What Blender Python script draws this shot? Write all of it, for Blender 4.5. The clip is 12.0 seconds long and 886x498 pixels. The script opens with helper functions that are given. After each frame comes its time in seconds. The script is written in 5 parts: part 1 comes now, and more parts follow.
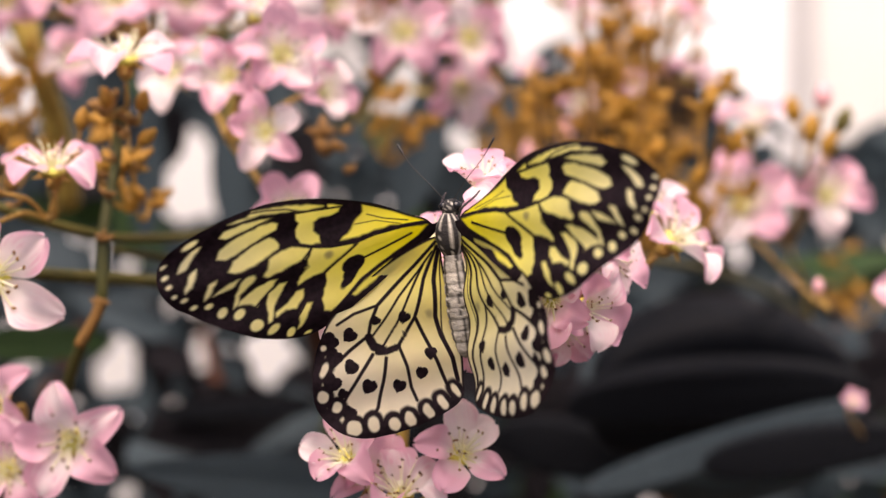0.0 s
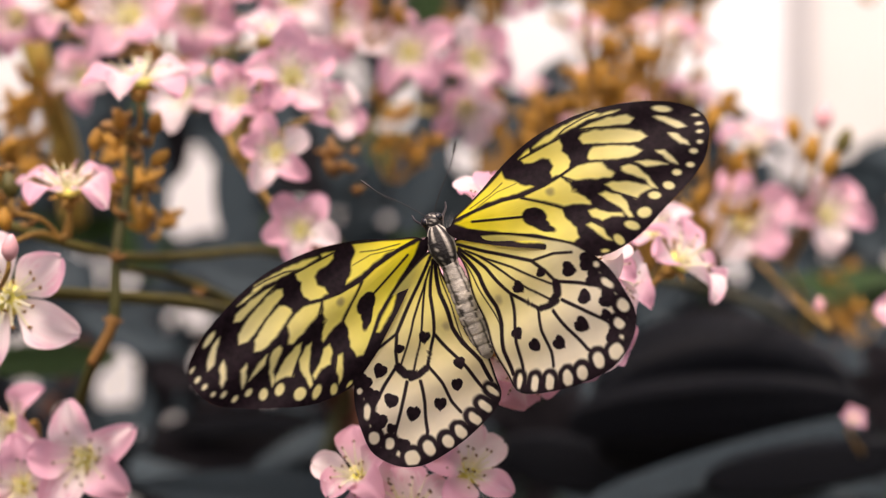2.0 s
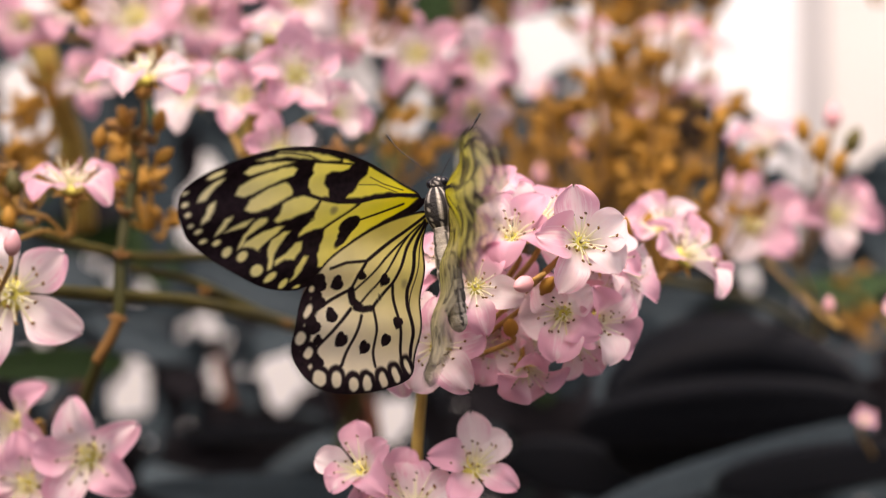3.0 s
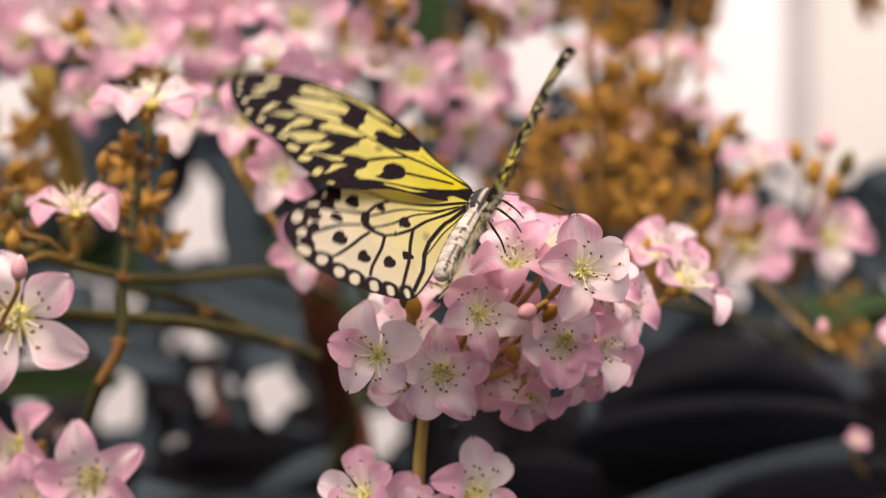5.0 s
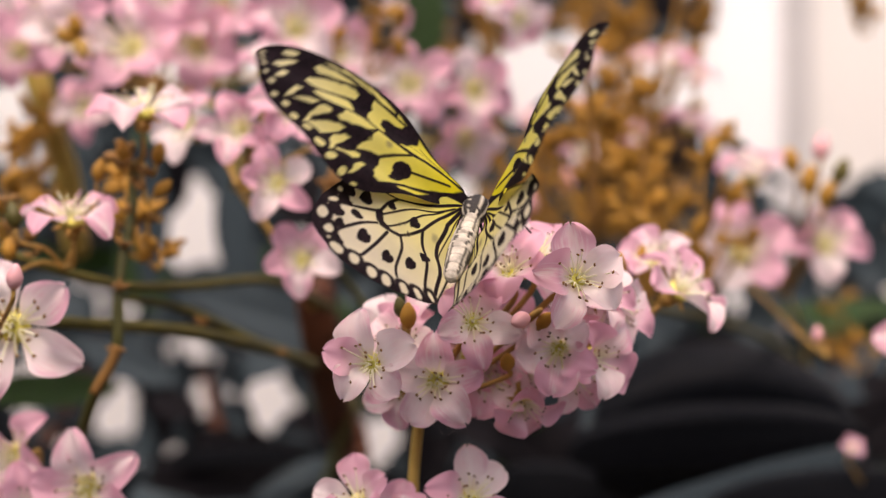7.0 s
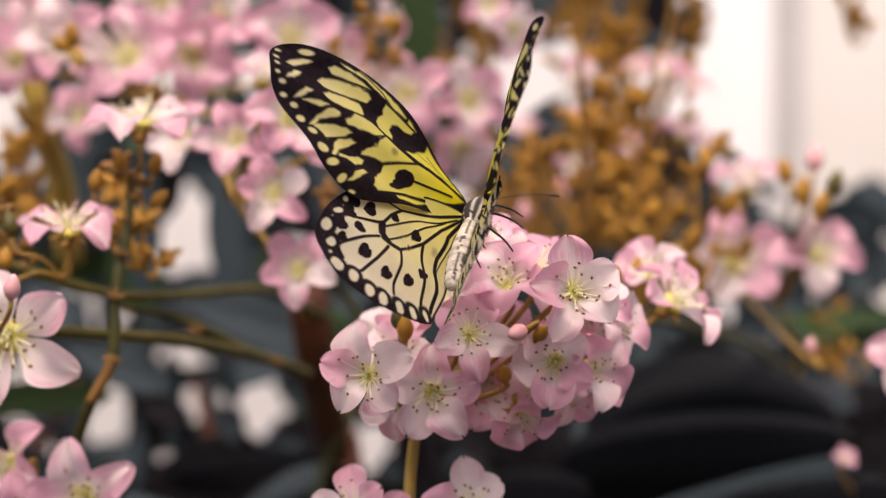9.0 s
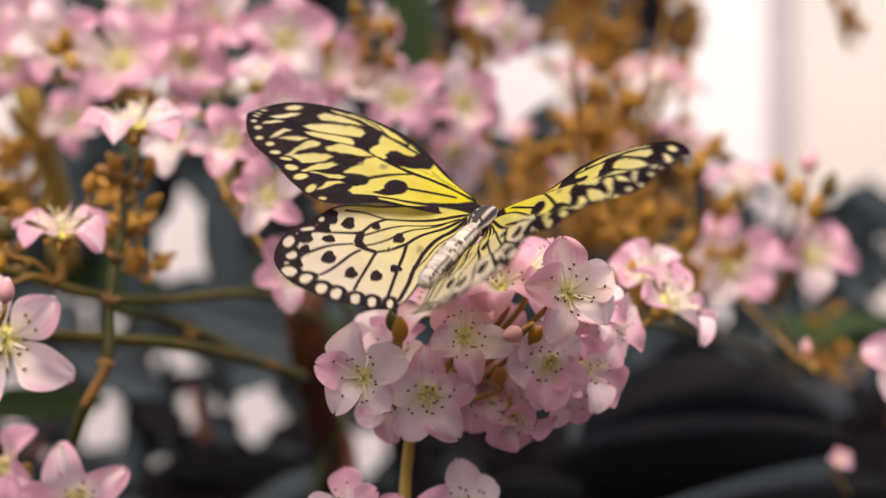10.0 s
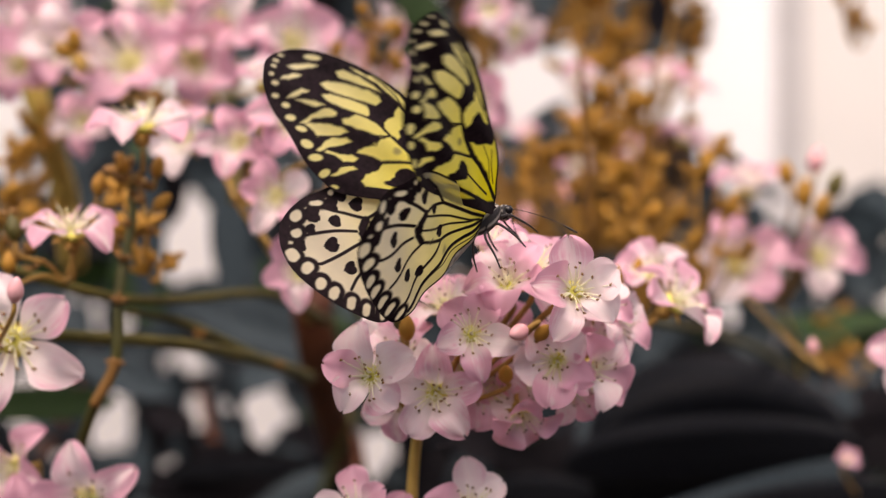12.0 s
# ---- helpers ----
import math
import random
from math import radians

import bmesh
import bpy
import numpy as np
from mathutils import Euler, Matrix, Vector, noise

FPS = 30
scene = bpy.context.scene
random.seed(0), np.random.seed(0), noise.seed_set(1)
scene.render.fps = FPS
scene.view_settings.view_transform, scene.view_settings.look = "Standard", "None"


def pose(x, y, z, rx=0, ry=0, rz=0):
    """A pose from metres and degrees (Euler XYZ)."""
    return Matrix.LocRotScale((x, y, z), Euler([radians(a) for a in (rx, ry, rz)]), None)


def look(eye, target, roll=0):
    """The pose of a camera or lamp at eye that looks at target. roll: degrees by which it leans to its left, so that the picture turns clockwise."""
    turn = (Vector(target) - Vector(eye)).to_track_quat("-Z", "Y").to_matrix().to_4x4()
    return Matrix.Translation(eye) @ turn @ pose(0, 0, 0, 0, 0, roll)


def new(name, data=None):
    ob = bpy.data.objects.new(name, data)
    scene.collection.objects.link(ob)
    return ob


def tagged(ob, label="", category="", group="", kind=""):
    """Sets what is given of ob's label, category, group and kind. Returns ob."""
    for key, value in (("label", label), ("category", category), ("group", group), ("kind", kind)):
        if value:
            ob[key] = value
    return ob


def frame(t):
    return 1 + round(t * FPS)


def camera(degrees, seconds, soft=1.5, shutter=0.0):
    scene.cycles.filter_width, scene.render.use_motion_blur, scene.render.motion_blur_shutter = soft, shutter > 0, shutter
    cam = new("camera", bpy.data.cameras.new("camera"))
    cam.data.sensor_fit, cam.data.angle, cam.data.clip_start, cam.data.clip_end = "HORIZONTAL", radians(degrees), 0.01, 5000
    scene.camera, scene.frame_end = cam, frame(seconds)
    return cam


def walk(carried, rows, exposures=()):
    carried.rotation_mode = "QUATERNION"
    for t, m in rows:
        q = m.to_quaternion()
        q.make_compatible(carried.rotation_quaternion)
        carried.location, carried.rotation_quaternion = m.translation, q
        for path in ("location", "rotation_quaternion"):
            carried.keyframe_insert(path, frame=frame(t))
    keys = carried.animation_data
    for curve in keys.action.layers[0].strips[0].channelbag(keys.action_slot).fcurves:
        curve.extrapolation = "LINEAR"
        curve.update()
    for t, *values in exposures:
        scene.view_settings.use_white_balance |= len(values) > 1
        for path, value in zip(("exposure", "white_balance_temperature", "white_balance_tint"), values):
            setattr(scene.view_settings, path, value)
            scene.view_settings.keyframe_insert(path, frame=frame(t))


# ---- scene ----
EYE = 1.10          # height of the lens above the ground
TAN = 0.001         # spot() counts sideways and upward in thousandths of the distance

cam = camera(30.0, 12.0, soft=1.1, shutter=0.7)
cam.data.dof.use_dof = True
cam.data.dof.focus_distance = 0.339
cam.data.dof.aperture_fstop = 10.2


def cam_pose(x, y, z, yaw, pitch, roll):
    return (pose(x / 1000, y / 1000, EYE + z / 1000, 0, 0, yaw) @ pose(0, 0, 0, 90 + pitch)
            @ pose(0, 0, 0, 0, 0, -roll))


walk(cam, [
    (0.0, cam_pose(3.77, 8.26, -1.52, 0.072, -1.431, 0.180)),
    (0.5, cam_pose(4.24, 6.73, -0.68, 0.123, -1.328, 0.213)),
    (1.0, cam_pose(2.75, 5.94, -0.66, -0.025, -1.122, 0.167)),
    (1.5, cam_pose(0.58, 2.87, 0.20, -0.191, -1.020, -0.016)),
    (2.0, cam_pose(0.77, 1.93, 0.35, -0.050, -0.956, 0.046)),
    (2.5, cam_pose(1.48, 3.15, -1.56, 0.143, -0.743, 0.163)),
    (3.0, cam_pose(3.51, 3.39, -4.25, 0.489, -0.463, 0.270)),
    (5.0, cam_pose(-0.71, -0.17, -0.57, -0.050, -0.099, 0.043)),
    (5.5, cam_pose(-0.00, -0.00, -0.00, -0.000, 0.000, 0.000)),
    (6.0, cam_pose(1.07, 0.26, 0.51, 0.105, 0.009, 0.033)),
    (6.5, cam_pose(0.28, -1.01, 0.51, -0.067, 0.043, 0.044)),
    (7.0, cam_pose(0.22, -1.37, -0.16, -0.103, 0.127, 0.094)),
    (9.0, cam_pose(-1.43, -2.31, 1.34, -0.454, 0.316, -0.131)),
    (9.5, cam_pose(-0.76, -1.08, 0.82, -0.452, 0.458, 0.041)),
    (10.0, cam_pose(-1.27, -1.97, 0.44, -0.617, 0.521, 0.040)),
    (10.5, cam_pose(-0.30, -3.35, -0.38, -0.553, 0.623, 0.152)),
    (11.0, cam_pose(-0.29, -2.76, -0.47, -0.530, 0.619, 0.166)),
    (11.5, cam_pose(0.13, -3.32, -0.43, -0.377, 0.609, 0.174)),
    (12.0, cam_pose(-0.84, -3.78, -0.30, -0.319, 0.593, 0.165)),
], exposures=[(0.0, 0.60, 7900, 21), (1.6, 0.51, 7900, 21), (2.8, 0.45, 7900, 21), (5.0, 0.29, 7900, 21), (12.0, 0.26, 7900, 21)])

# ---- world and light ----
world = bpy.data.worlds.new("world")
scene.world = world
world.use_nodes = True
wt = world.node_tree
sky = wt.nodes.new("ShaderNodeTexSky")
sky.sky_type, sky.sun_disc = 'NISHITA', False
sky.sun_elevation, sky.sun_rotation = radians(64), radians(190)
sky.air_density, sky.dust_density = 1.0, 4.0
wt.nodes["Background"].inputs[1].default_value = 0.15
wt.links.new(sky.outputs[0], wt.nodes["Background"].inputs[0])
sun = new("sun", bpy.data.lights.new("sun", 'SUN'))
sun.data.energy, sun.data.angle, sun.data.color = 3.0, radians(64), (1.0, 0.97, 0.94)
sun.matrix_world = look((-0.30, -1.15, 4.20), (0, 0.35, 1.1))


def spot(a, b, d):
    """A point of the plant: d metres into the place, a and b thousandths of that to the side and upward."""
    return Vector((a * TAN * d, d, EYE + b * TAN * d))


# ---- materials ----
def node_mat(name):
    m = bpy.data.materials.new(name)
    m.use_nodes = True
    t = m.node_tree
    return m, t, t.nodes, t.links, t.nodes["Principled BSDF"]


def noise_tex(nodes, links, scale, detail=4.0, coord="Object"):
    tc = nodes.new("ShaderNodeTexCoord")
    n = nodes.new("ShaderNodeTexNoise")
    n.inputs["Scale"].default_value, n.inputs["Detail"].default_value = scale, detail
    links.new(tc.outputs[coord], n.inputs["Vector"])
    return n


def ramp(nodes, links, fac, stops):
    r = nodes.new("ShaderNodeValToRGB")
    while len(r.color_ramp.elements) < len(stops):
        r.color_ramp.elements.new(0.5)
    for e, (p, c) in zip(r.color_ramp.elements, stops):
        e.position, e.color = p, (*c, 1)
    links.new(fac, r.inputs[0])
    return r


def bump(nodes, links, b, height, strength, dist):
    n = nodes.new("ShaderNodeBump")
    n.inputs["Strength"].default_value, n.inputs["Distance"].default_value = strength, dist
    links.new(height, n.inputs["Height"])
    links.new(n.outputs[0], b.inputs["Normal"])


def mottled(name, c1, c2, scale, rough=0.6, spread=0.25, translucent=0.0, bump_d=0.0, spec=0.4):
    """Two-scale mottled surface whose tone also varies from piece to piece."""
    m, t, nodes, links, b = node_mat(name)
    n1 = noise_tex(nodes, links, scale)
    n2 = noise_tex(nodes, links, scale * 7, 3)
    mix = nodes.new("ShaderNodeMath")
    mix.operation = 'MULTIPLY_ADD'
    mix.inputs[1].default_value = 0.35
    links.new(n2.outputs["Fac"], mix.inputs[0])
    links.new(n1.outputs["Fac"], mix.inputs[2])
    info = nodes.new("ShaderNodeObjectInfo")
    geo = nodes.new("ShaderNodeNewGeometry")
    add = nodes.new("ShaderNodeMath")
    add.operation = 'ADD'
    links.new(info.outputs["Random"], add.inputs[0])
    links.new(geo.outputs["Random Per Island"], add.inputs[1])
    sc = nodes.new("ShaderNodeMath")
    sc.operation = 'MULTIPLY_ADD'
    sc.inputs[1].default_value = spread
    links.new(add.outputs[0], sc.inputs[0])
    links.new(mix.outputs[0], sc.inputs[2])
    lo = 0.42 + spread * 0.4
    r = ramp(nodes, links, sc.outputs[0], [(lo, c1), (lo + 0.5, c2)])
    links.new(r.outputs[0], b.inputs["Base Color"])
    b.inputs["Roughness"].default_value = rough
    b.inputs["Specular IOR Level"].default_value = spec
    if bump_d:
        bump(nodes, links, b, mix.outputs[0], 0.6, bump_d)
    if translucent:
        tr = nodes.new("ShaderNodeBsdfTranslucent")
        links.new(r.outputs[0], tr.inputs["Color"])
        ms = nodes.new("ShaderNodeMixShader")
        ms.inputs[0].default_value = translucent
        links.new(b.outputs[0], ms.inputs[1])
        links.new(tr.outputs[0], ms.inputs[2])
        links.new(ms.outputs[0], nodes["Material Output"].inputs[0])
    return m


def petal_material():
    """Pale pink petal: whiter claw, streaks along the petal, deeper pink patches."""
    m, t, nodes, links, b = node_mat("petal_pink")
    tc = nodes.new("ShaderNodeTexCoord")
    uv = nodes.new("ShaderNodeUVMap")
    sep = nodes.new("ShaderNodeSeparateXYZ")
    links.new(uv.outputs[0], sep.inputs[0])
    info = nodes.new("ShaderNodeObjectInfo")
    n1 = noise_tex(nodes, links, 160, 3)
    st = nodes.new("ShaderNodeTexNoise")
    mp = nodes.new("ShaderNodeMapping")
    mp.inputs["Scale"].default_value = (26, 2.5, 1)
    links.new(uv.outputs[0], mp.inputs["Vector"])
    links.new(mp.outputs[0], st.inputs["Vector"])
    st.inputs["Scale"].default_value = 1.0
    a1 = nodes.new("ShaderNodeMath"); a1.operation = 'MULTIPLY_ADD'
    a1.inputs[1].default_value = 0.45
    links.new(n1.outputs["Fac"], a1.inputs[0])
    a2 = nodes.new("ShaderNodeMath"); a2.operation = 'MULTIPLY_ADD'
    a2.inputs[1].default_value = 0.40
    links.new(st.outputs["Fac"], a2.inputs[0])
    a3 = nodes.new("ShaderNodeMath"); a3.operation = 'MULTIPLY'
    a3.inputs[1].default_value = 0.62
    links.new(info.outputs["Random"], a3.inputs[0])
    links.new(a3.outputs[0], a2.inputs[2])
    links.new(a2.outputs[0], a1.inputs[2])
    rim = nodes.new("ShaderNodeMath"); rim.operation = 'SUBTRACT'
    links.new(sep.outputs[0], rim.inputs[0])
    rim.inputs[1].default_value = 0.5
    away = nodes.new("ShaderNodeMath"); away.operation = 'ABSOLUTE'
    links.new(rim.outputs[0], away.inputs[0])
    a4 = nodes.new("ShaderNodeMath"); a4.operation = 'MULTIPLY_ADD'
    a4.inputs[1].default_value = 0.38
    links.new(away.outputs[0], a4.inputs[0])
    links.new(a1.outputs[0], a4.inputs[2])
    a5 = nodes.new("ShaderNodeMath"); a5.operation = 'MULTIPLY_ADD'
    a5.inputs[1].default_value = 0.16
    links.new(sep.outputs[1], a5.inputs[0])
    links.new(a4.outputs[0], a5.inputs[2])
    r = ramp(nodes, links, a5.outputs[0], [(0.50, (0.95, 0.90, 0.92)), (0.88, (0.92, 0.74, 0.80)),
                                           (1.44, (0.83, 0.47, 0.61))])
    claw = ramp(nodes, links, sep.outputs[1], [(0.05, (0.82, 0.74, 0.55)), (0.28, (0.92, 0.86, 0.86)),
                                               (0.55, (1, 1, 1))])
    mul = nodes.new("ShaderNodeMix"); mul.data_type = 'RGBA'
    wf = ramp(nodes, links, sep.outputs[1], [(0.08, (0.85, 0.85, 0.85)), (0.62, (0, 0, 0))])
    links.new(wf.outputs[0], mul.inputs[0])
    links.new(r.outputs[0], mul.inputs[6])
    links.new(claw.outputs[0], mul.inputs[7])
    links.new(mul.outputs[2], b.inputs["Base Color"])
    b.inputs["Roughness"].default_value = 0.55
    bump(nodes, links, b, st.outputs["Fac"], 0.20, 0.0003)
    tr = nodes.new("ShaderNodeBsdfTranslucent")
    links.new(mul.outputs[2], tr.inputs["Color"])
    ms = nodes.new("ShaderNodeMixShader")
    ms.inputs[0].default_value = 0.45
    links.new(b.outputs[0], ms.inputs[1])
    links.new(tr.outputs[0], ms.inputs[2])
    links.new(ms.outputs[0], nodes["Material Output"].inputs[0])
    return m


def wing_material(name, base_yellow, pale):
    """Scaled wing membrane: the 'pattern' attribute holds black marks, yellow flush and grey film."""
    m, t, nodes, links, b = node_mat(name)
    at = nodes.new("ShaderNodeAttribute")
    at.attribute_name = "pattern"
    sep = nodes.new("ShaderNodeSeparateColor")
    links.new(at.outputs["Color"], sep.inputs[0])
    n = noise_tex(nodes, links, 900, 4)
    n2 = noise_tex(nodes, links, 130, 3)
    pal = ramp(nodes, links, n2.outputs["Fac"], [(0.3, tuple(c * 0.86 for c in pale)), (0.7, pale)])
    yel = ramp(nodes, links, n2.outputs["Fac"], [(0.3, tuple(c * 0.88 for c in base_yellow)), (0.7, base_yellow)])
    m1 = nodes.new("ShaderNodeMix"); m1.data_type = 'RGBA'
    links.new(sep.outputs[1], m1.inputs[0])
    links.new(pal.outputs[0], m1.inputs[6])
    links.new(yel.outputs[0], m1.inputs[7])
    m2 = nodes.new("ShaderNodeMix"); m2.data_type = 'RGBA'
    links.new(sep.outputs[2], m2.inputs[0])
    links.new(m1.outputs[2], m2.inputs[6])
    m2.inputs[7].default_value = (0.20, 0.17, 0.13, 1)
    blk = ramp(nodes, links, n.outputs["Fac"], [(0.3, (0.010, 0.006, 0.009)), (0.75, (0.034, 0.019, 0.028))])
    m3 = nodes.new("ShaderNodeMix"); m3.data_type = 'RGBA'
    links.new(sep.outputs[0], m3.inputs[0])
    links.new(m2.outputs[2], m3.inputs[6])
    links.new(blk.outputs[0], m3.inputs[7])
    links.new(m3.outputs[2], b.inputs["Base Color"])
    b.inputs["Roughness"].default_value = 0.62
    b.inputs["Specular IOR Level"].default_value = 0.18
    bump(nodes, links, b, n.outputs["Fac"], 0.25, 0.0002)
    tr = nodes.new("ShaderNodeBsdfTranslucent")
    deep = nodes.new("ShaderNodeGamma")
    deep.inputs[1].default_value = 1.45
    links.new(m3.outputs[2], deep.inputs[0])
    links.new(deep.outputs[0], tr.inputs["Color"])
    ms = nodes.new("ShaderNodeMixShader")
    ms.inputs[0].default_value = 0.58
    links.new(b.outputs[0], ms.inputs[1])
    links.new(tr.outputs[0], ms.inputs[2])
    links.new(ms.outputs[0], nodes["Material Output"].inputs[0])
    return m


def marked_material(name, light, dark):
    """Furry body: pale scales with black bands from the 'pattern' attribute."""
    m, t, nodes, links, b = node_mat(name)
    at = nodes.new("ShaderNodeAttribute")
    at.attribute_name = "pattern"
    sep = nodes.new("ShaderNodeSeparateColor")
    links.new(at.outputs["Color"], sep.inputs[0])
    n = noise_tex(nodes, links, 1500, 4)
    n2 = noise_tex(nodes, links, 350, 3)
    pal = ramp(nodes, links, n2.outputs["Fac"], [(0.3, tuple(c * 0.4 for c in light)), (0.65, light)])
    mx = nodes.new("ShaderNodeMix"); mx.data_type = 'RGBA'
    links.new(sep.outputs[0], mx.inputs[0])
    links.new(pal.outputs[0], mx.inputs[6])
    mx.inputs[7].default_value = (*dark, 1)
    links.new(mx.outputs[2], b.inputs["Base Color"])
    b.inputs["Roughness"].default_value = 0.7
    bump(nodes, links, b, n.outputs["Fac"], 0.9, 0.0004)
    return m


M_PETAL = petal_material()
M_STAMEN = mottled("stamen_yellow", (0.70, 0.68, 0.34), (0.90, 0.88, 0.70), 300, 0.5, 0.3)
M_ANTHER = mottled("anther_brown", (0.045, 0.018, 0.008), (0.24, 0.12, 0.03), 300, 0.6, 0.3)
M_CALYX = mottled("calyx_russet", (0.20, 0.09, 0.02), (0.40, 0.24, 0.06), 220, 0.6, 0.3)
M_CENTRE = mottled("flower_centre", (0.42, 0.42, 0.04), (0.74, 0.68, 0.15), 500, 0.5, 0.2)
M_BUD = mottled("bud_pink", (0.62, 0.16, 0.22), (0.80, 0.42, 0.46), 200, 0.45, 0.3)
M_OCHRE = mottled("ochre_spray", (0.038, 0.015, 0.003), (0.46, 0.235, 0.036), 120, 0.6, 0.6, 0.2)
M_STALK = mottled("stalk_olive", (0.026, 0.029, 0.006), (0.10, 0.086, 0.018), 90, 0.55, 0.2, 0.0, 0.0006)
M_STEM = mottled("stem_ochre", (0.26, 0.16, 0.03), (0.50, 0.36, 0.09), 120, 0.5, 0.2, 0.0, 0.0004)
M_TWIG = mottled("twig_green", (0.020, 0.030, 0.006), (0.078, 0.078, 0.019), 90, 0.6, 0.2, 0.0, 0.0006)
# Near-black, far below foliage: shade inside the shrub is put into this colour.
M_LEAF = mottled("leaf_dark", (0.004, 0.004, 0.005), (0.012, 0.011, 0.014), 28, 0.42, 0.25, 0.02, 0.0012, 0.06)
# Broad leaves: the shade on their faces is put into a near-black base.
M_BROADLEAF = mottled("broad_leaf_shaded", (0.0022, 0.0028, 0.0042), (0.006, 0.0072, 0.010), 28, 0.40, 0.25, 0.0, 0.0010, 0.05)
M_LEAF2 = mottled("leaf_green", (0.007, 0.024, 0.006), (0.028, 0.072, 0.015), 40, 0.45, 0.25, 0.2, 0.0008)
M_LEAF3 = mottled("leaf_slate", (0.013, 0.024, 0.031), (0.040, 0.060, 0.073), 30, 0.5, 0.25, 0.10, 0.0008, 0.14)
M_BLACK = mottled("limb_black", (0.006, 0.005, 0.006), (0.03, 0.025, 0.028), 900, 0.45, 0.2)
M_EYE = mottled("eye_black", (0.004, 0.004, 0.005), (0.015, 0.014, 0.018), 900, 0.15, 0.2)
M_SOIL = mottled("soil_dark", (0.02, 0.016, 0.012), (0.07, 0.055, 0.04), 14, 0.9, 0.2, 0.0, 0.01)
M_FRAME = mottled("window_frame_grey", (0.52, 0.52, 0.54), (0.64, 0.64, 0.66), 6, 0.5, 0.1)
M_WING_F = wing_material("wing_fore", (0.92, 0.85, 0.038), (0.91, 0.86, 0.59))
M_WING_H = wing_material("wing_hind", (0.89, 0.83, 0.14), (0.87, 0.82, 0.65))
M_BODY = marked_material("body_scales", (0.58, 0.54, 0.48), (0.012, 0.010, 0.012))


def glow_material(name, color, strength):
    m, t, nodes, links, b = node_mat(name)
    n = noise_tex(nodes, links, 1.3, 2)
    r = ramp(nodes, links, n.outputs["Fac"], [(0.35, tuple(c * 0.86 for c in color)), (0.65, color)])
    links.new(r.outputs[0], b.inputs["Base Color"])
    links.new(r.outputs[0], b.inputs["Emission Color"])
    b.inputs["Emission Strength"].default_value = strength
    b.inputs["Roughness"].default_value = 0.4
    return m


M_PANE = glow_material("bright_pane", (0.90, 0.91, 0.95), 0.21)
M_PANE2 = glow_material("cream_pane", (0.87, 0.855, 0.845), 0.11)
M_BARK = mottled("bark_red", (0.045, 0.012, 0.005), (0.14, 0.040, 0.012), 60, 0.7, 0.2, 0.0, 0.001)
M_BRACT = mottled("bract_brown", (0.06, 0.028, 0.010), (0.26, 0.13, 0.035), 200, 0.6, 0.4)
M_BLOCKER = mottled("blocker_green", (0.008, 0.014, 0.008), (0.035, 0.045, 0.022), 5, 0.8, 0.2, 0.0, 0.02)
M_DRYLEAF = mottled("leaf_ochre", (0.05, 0.024, 0.006), (0.27, 0.135, 0.026), 60, 0.55, 0.3, 0.35)


# ---- mesh helpers ----
def part(name, bm, material, parent=None, label="", smooth=True):
    me = bpy.data.meshes.new(name)
    bm.to_mesh(me)
    bm.free()
    me.materials.append(material)
    if smooth:
        me.polygons.foreach_set("use_smooth", [True] * len(me.polygons))
    ob = new(name, me)
    if parent:
        ob.parent = parent
    if label:
        tagged(ob, label)
    return ob


def shared(name, mesh, parent, m):
    ob = new(name, mesh)
    ob.parent = parent
    ob.matrix_basis = m
    return ob


def tube(bm, pts, radii, sides=8, cap=True):
    """A round limb through the points, with its own radius at each."""
    pts = [Vector(p) for p in pts]
    rings, side = [], None
    for i, p in enumerate(pts):
        d = (pts[min(i + 1, len(pts) - 1)] - pts[max(i - 1, 0)]).normalized()
        if side is None:
            side = d.orthogonal().normalized()
        side = (side - d * side.dot(d)).normalized()
        up = d.cross(side)
        r = radii[i] if isinstance(radii, (list, tuple)) else radii
        rings.append([bm.verts.new(p + (side * math.cos(k * math.tau / sides) + up * math.sin(k * math.tau / sides)) * r)
                      for k in range(sides)])
    for a, b in zip(rings, rings[1:]):
        for k in range(sides):
            bm.faces.new((a[k], a[(k + 1) % sides], b[(k + 1) % sides], b[k]))
    if cap:
        bm.faces.new(rings[0][::-1])
        bm.faces.new(rings[-1])
    return rings


def smooth_line(pts, n=8):
    """Catmull-Rom through the points."""
    pts = [Vector(p) for p in pts]
    q = [pts[0] * 2 - pts[1], *pts, pts[-1] * 2 - pts[-2]]
    out = []
    for i in range(1, len(q) - 2):
        for k in range(n):
            t = k / n
            out.append(0.5 * ((2 * q[i]) + (q[i + 1] - q[i - 1]) * t + (2 * q[i - 1] - 5 * q[i] + 4 * q[i + 1] - q[i + 2]) * t * t
                              + (3 * q[i] - q[i - 1] - 3 * q[i + 1] + q[i + 2]) * t ** 3))
    return out + [pts[-1]]


def egg(bm, centre, axis, length, radius, rings=6, sides=8):
    """A bud: an ovoid along the axis."""
    axis = Vector(axis).normalized()
    pts, rad = [], []
    for i in range(rings + 1):
        f = i / rings
        pts.append(Vector(centre) + axis * length * (f - 0.35))
        rad.append(max(radius * math.sin(math.pi * (0.06 + 0.9 * f)) ** 0.7 * (1.1 - 0.35 * f), radius * 0.08))
    tube(bm, pts, rad, sides)


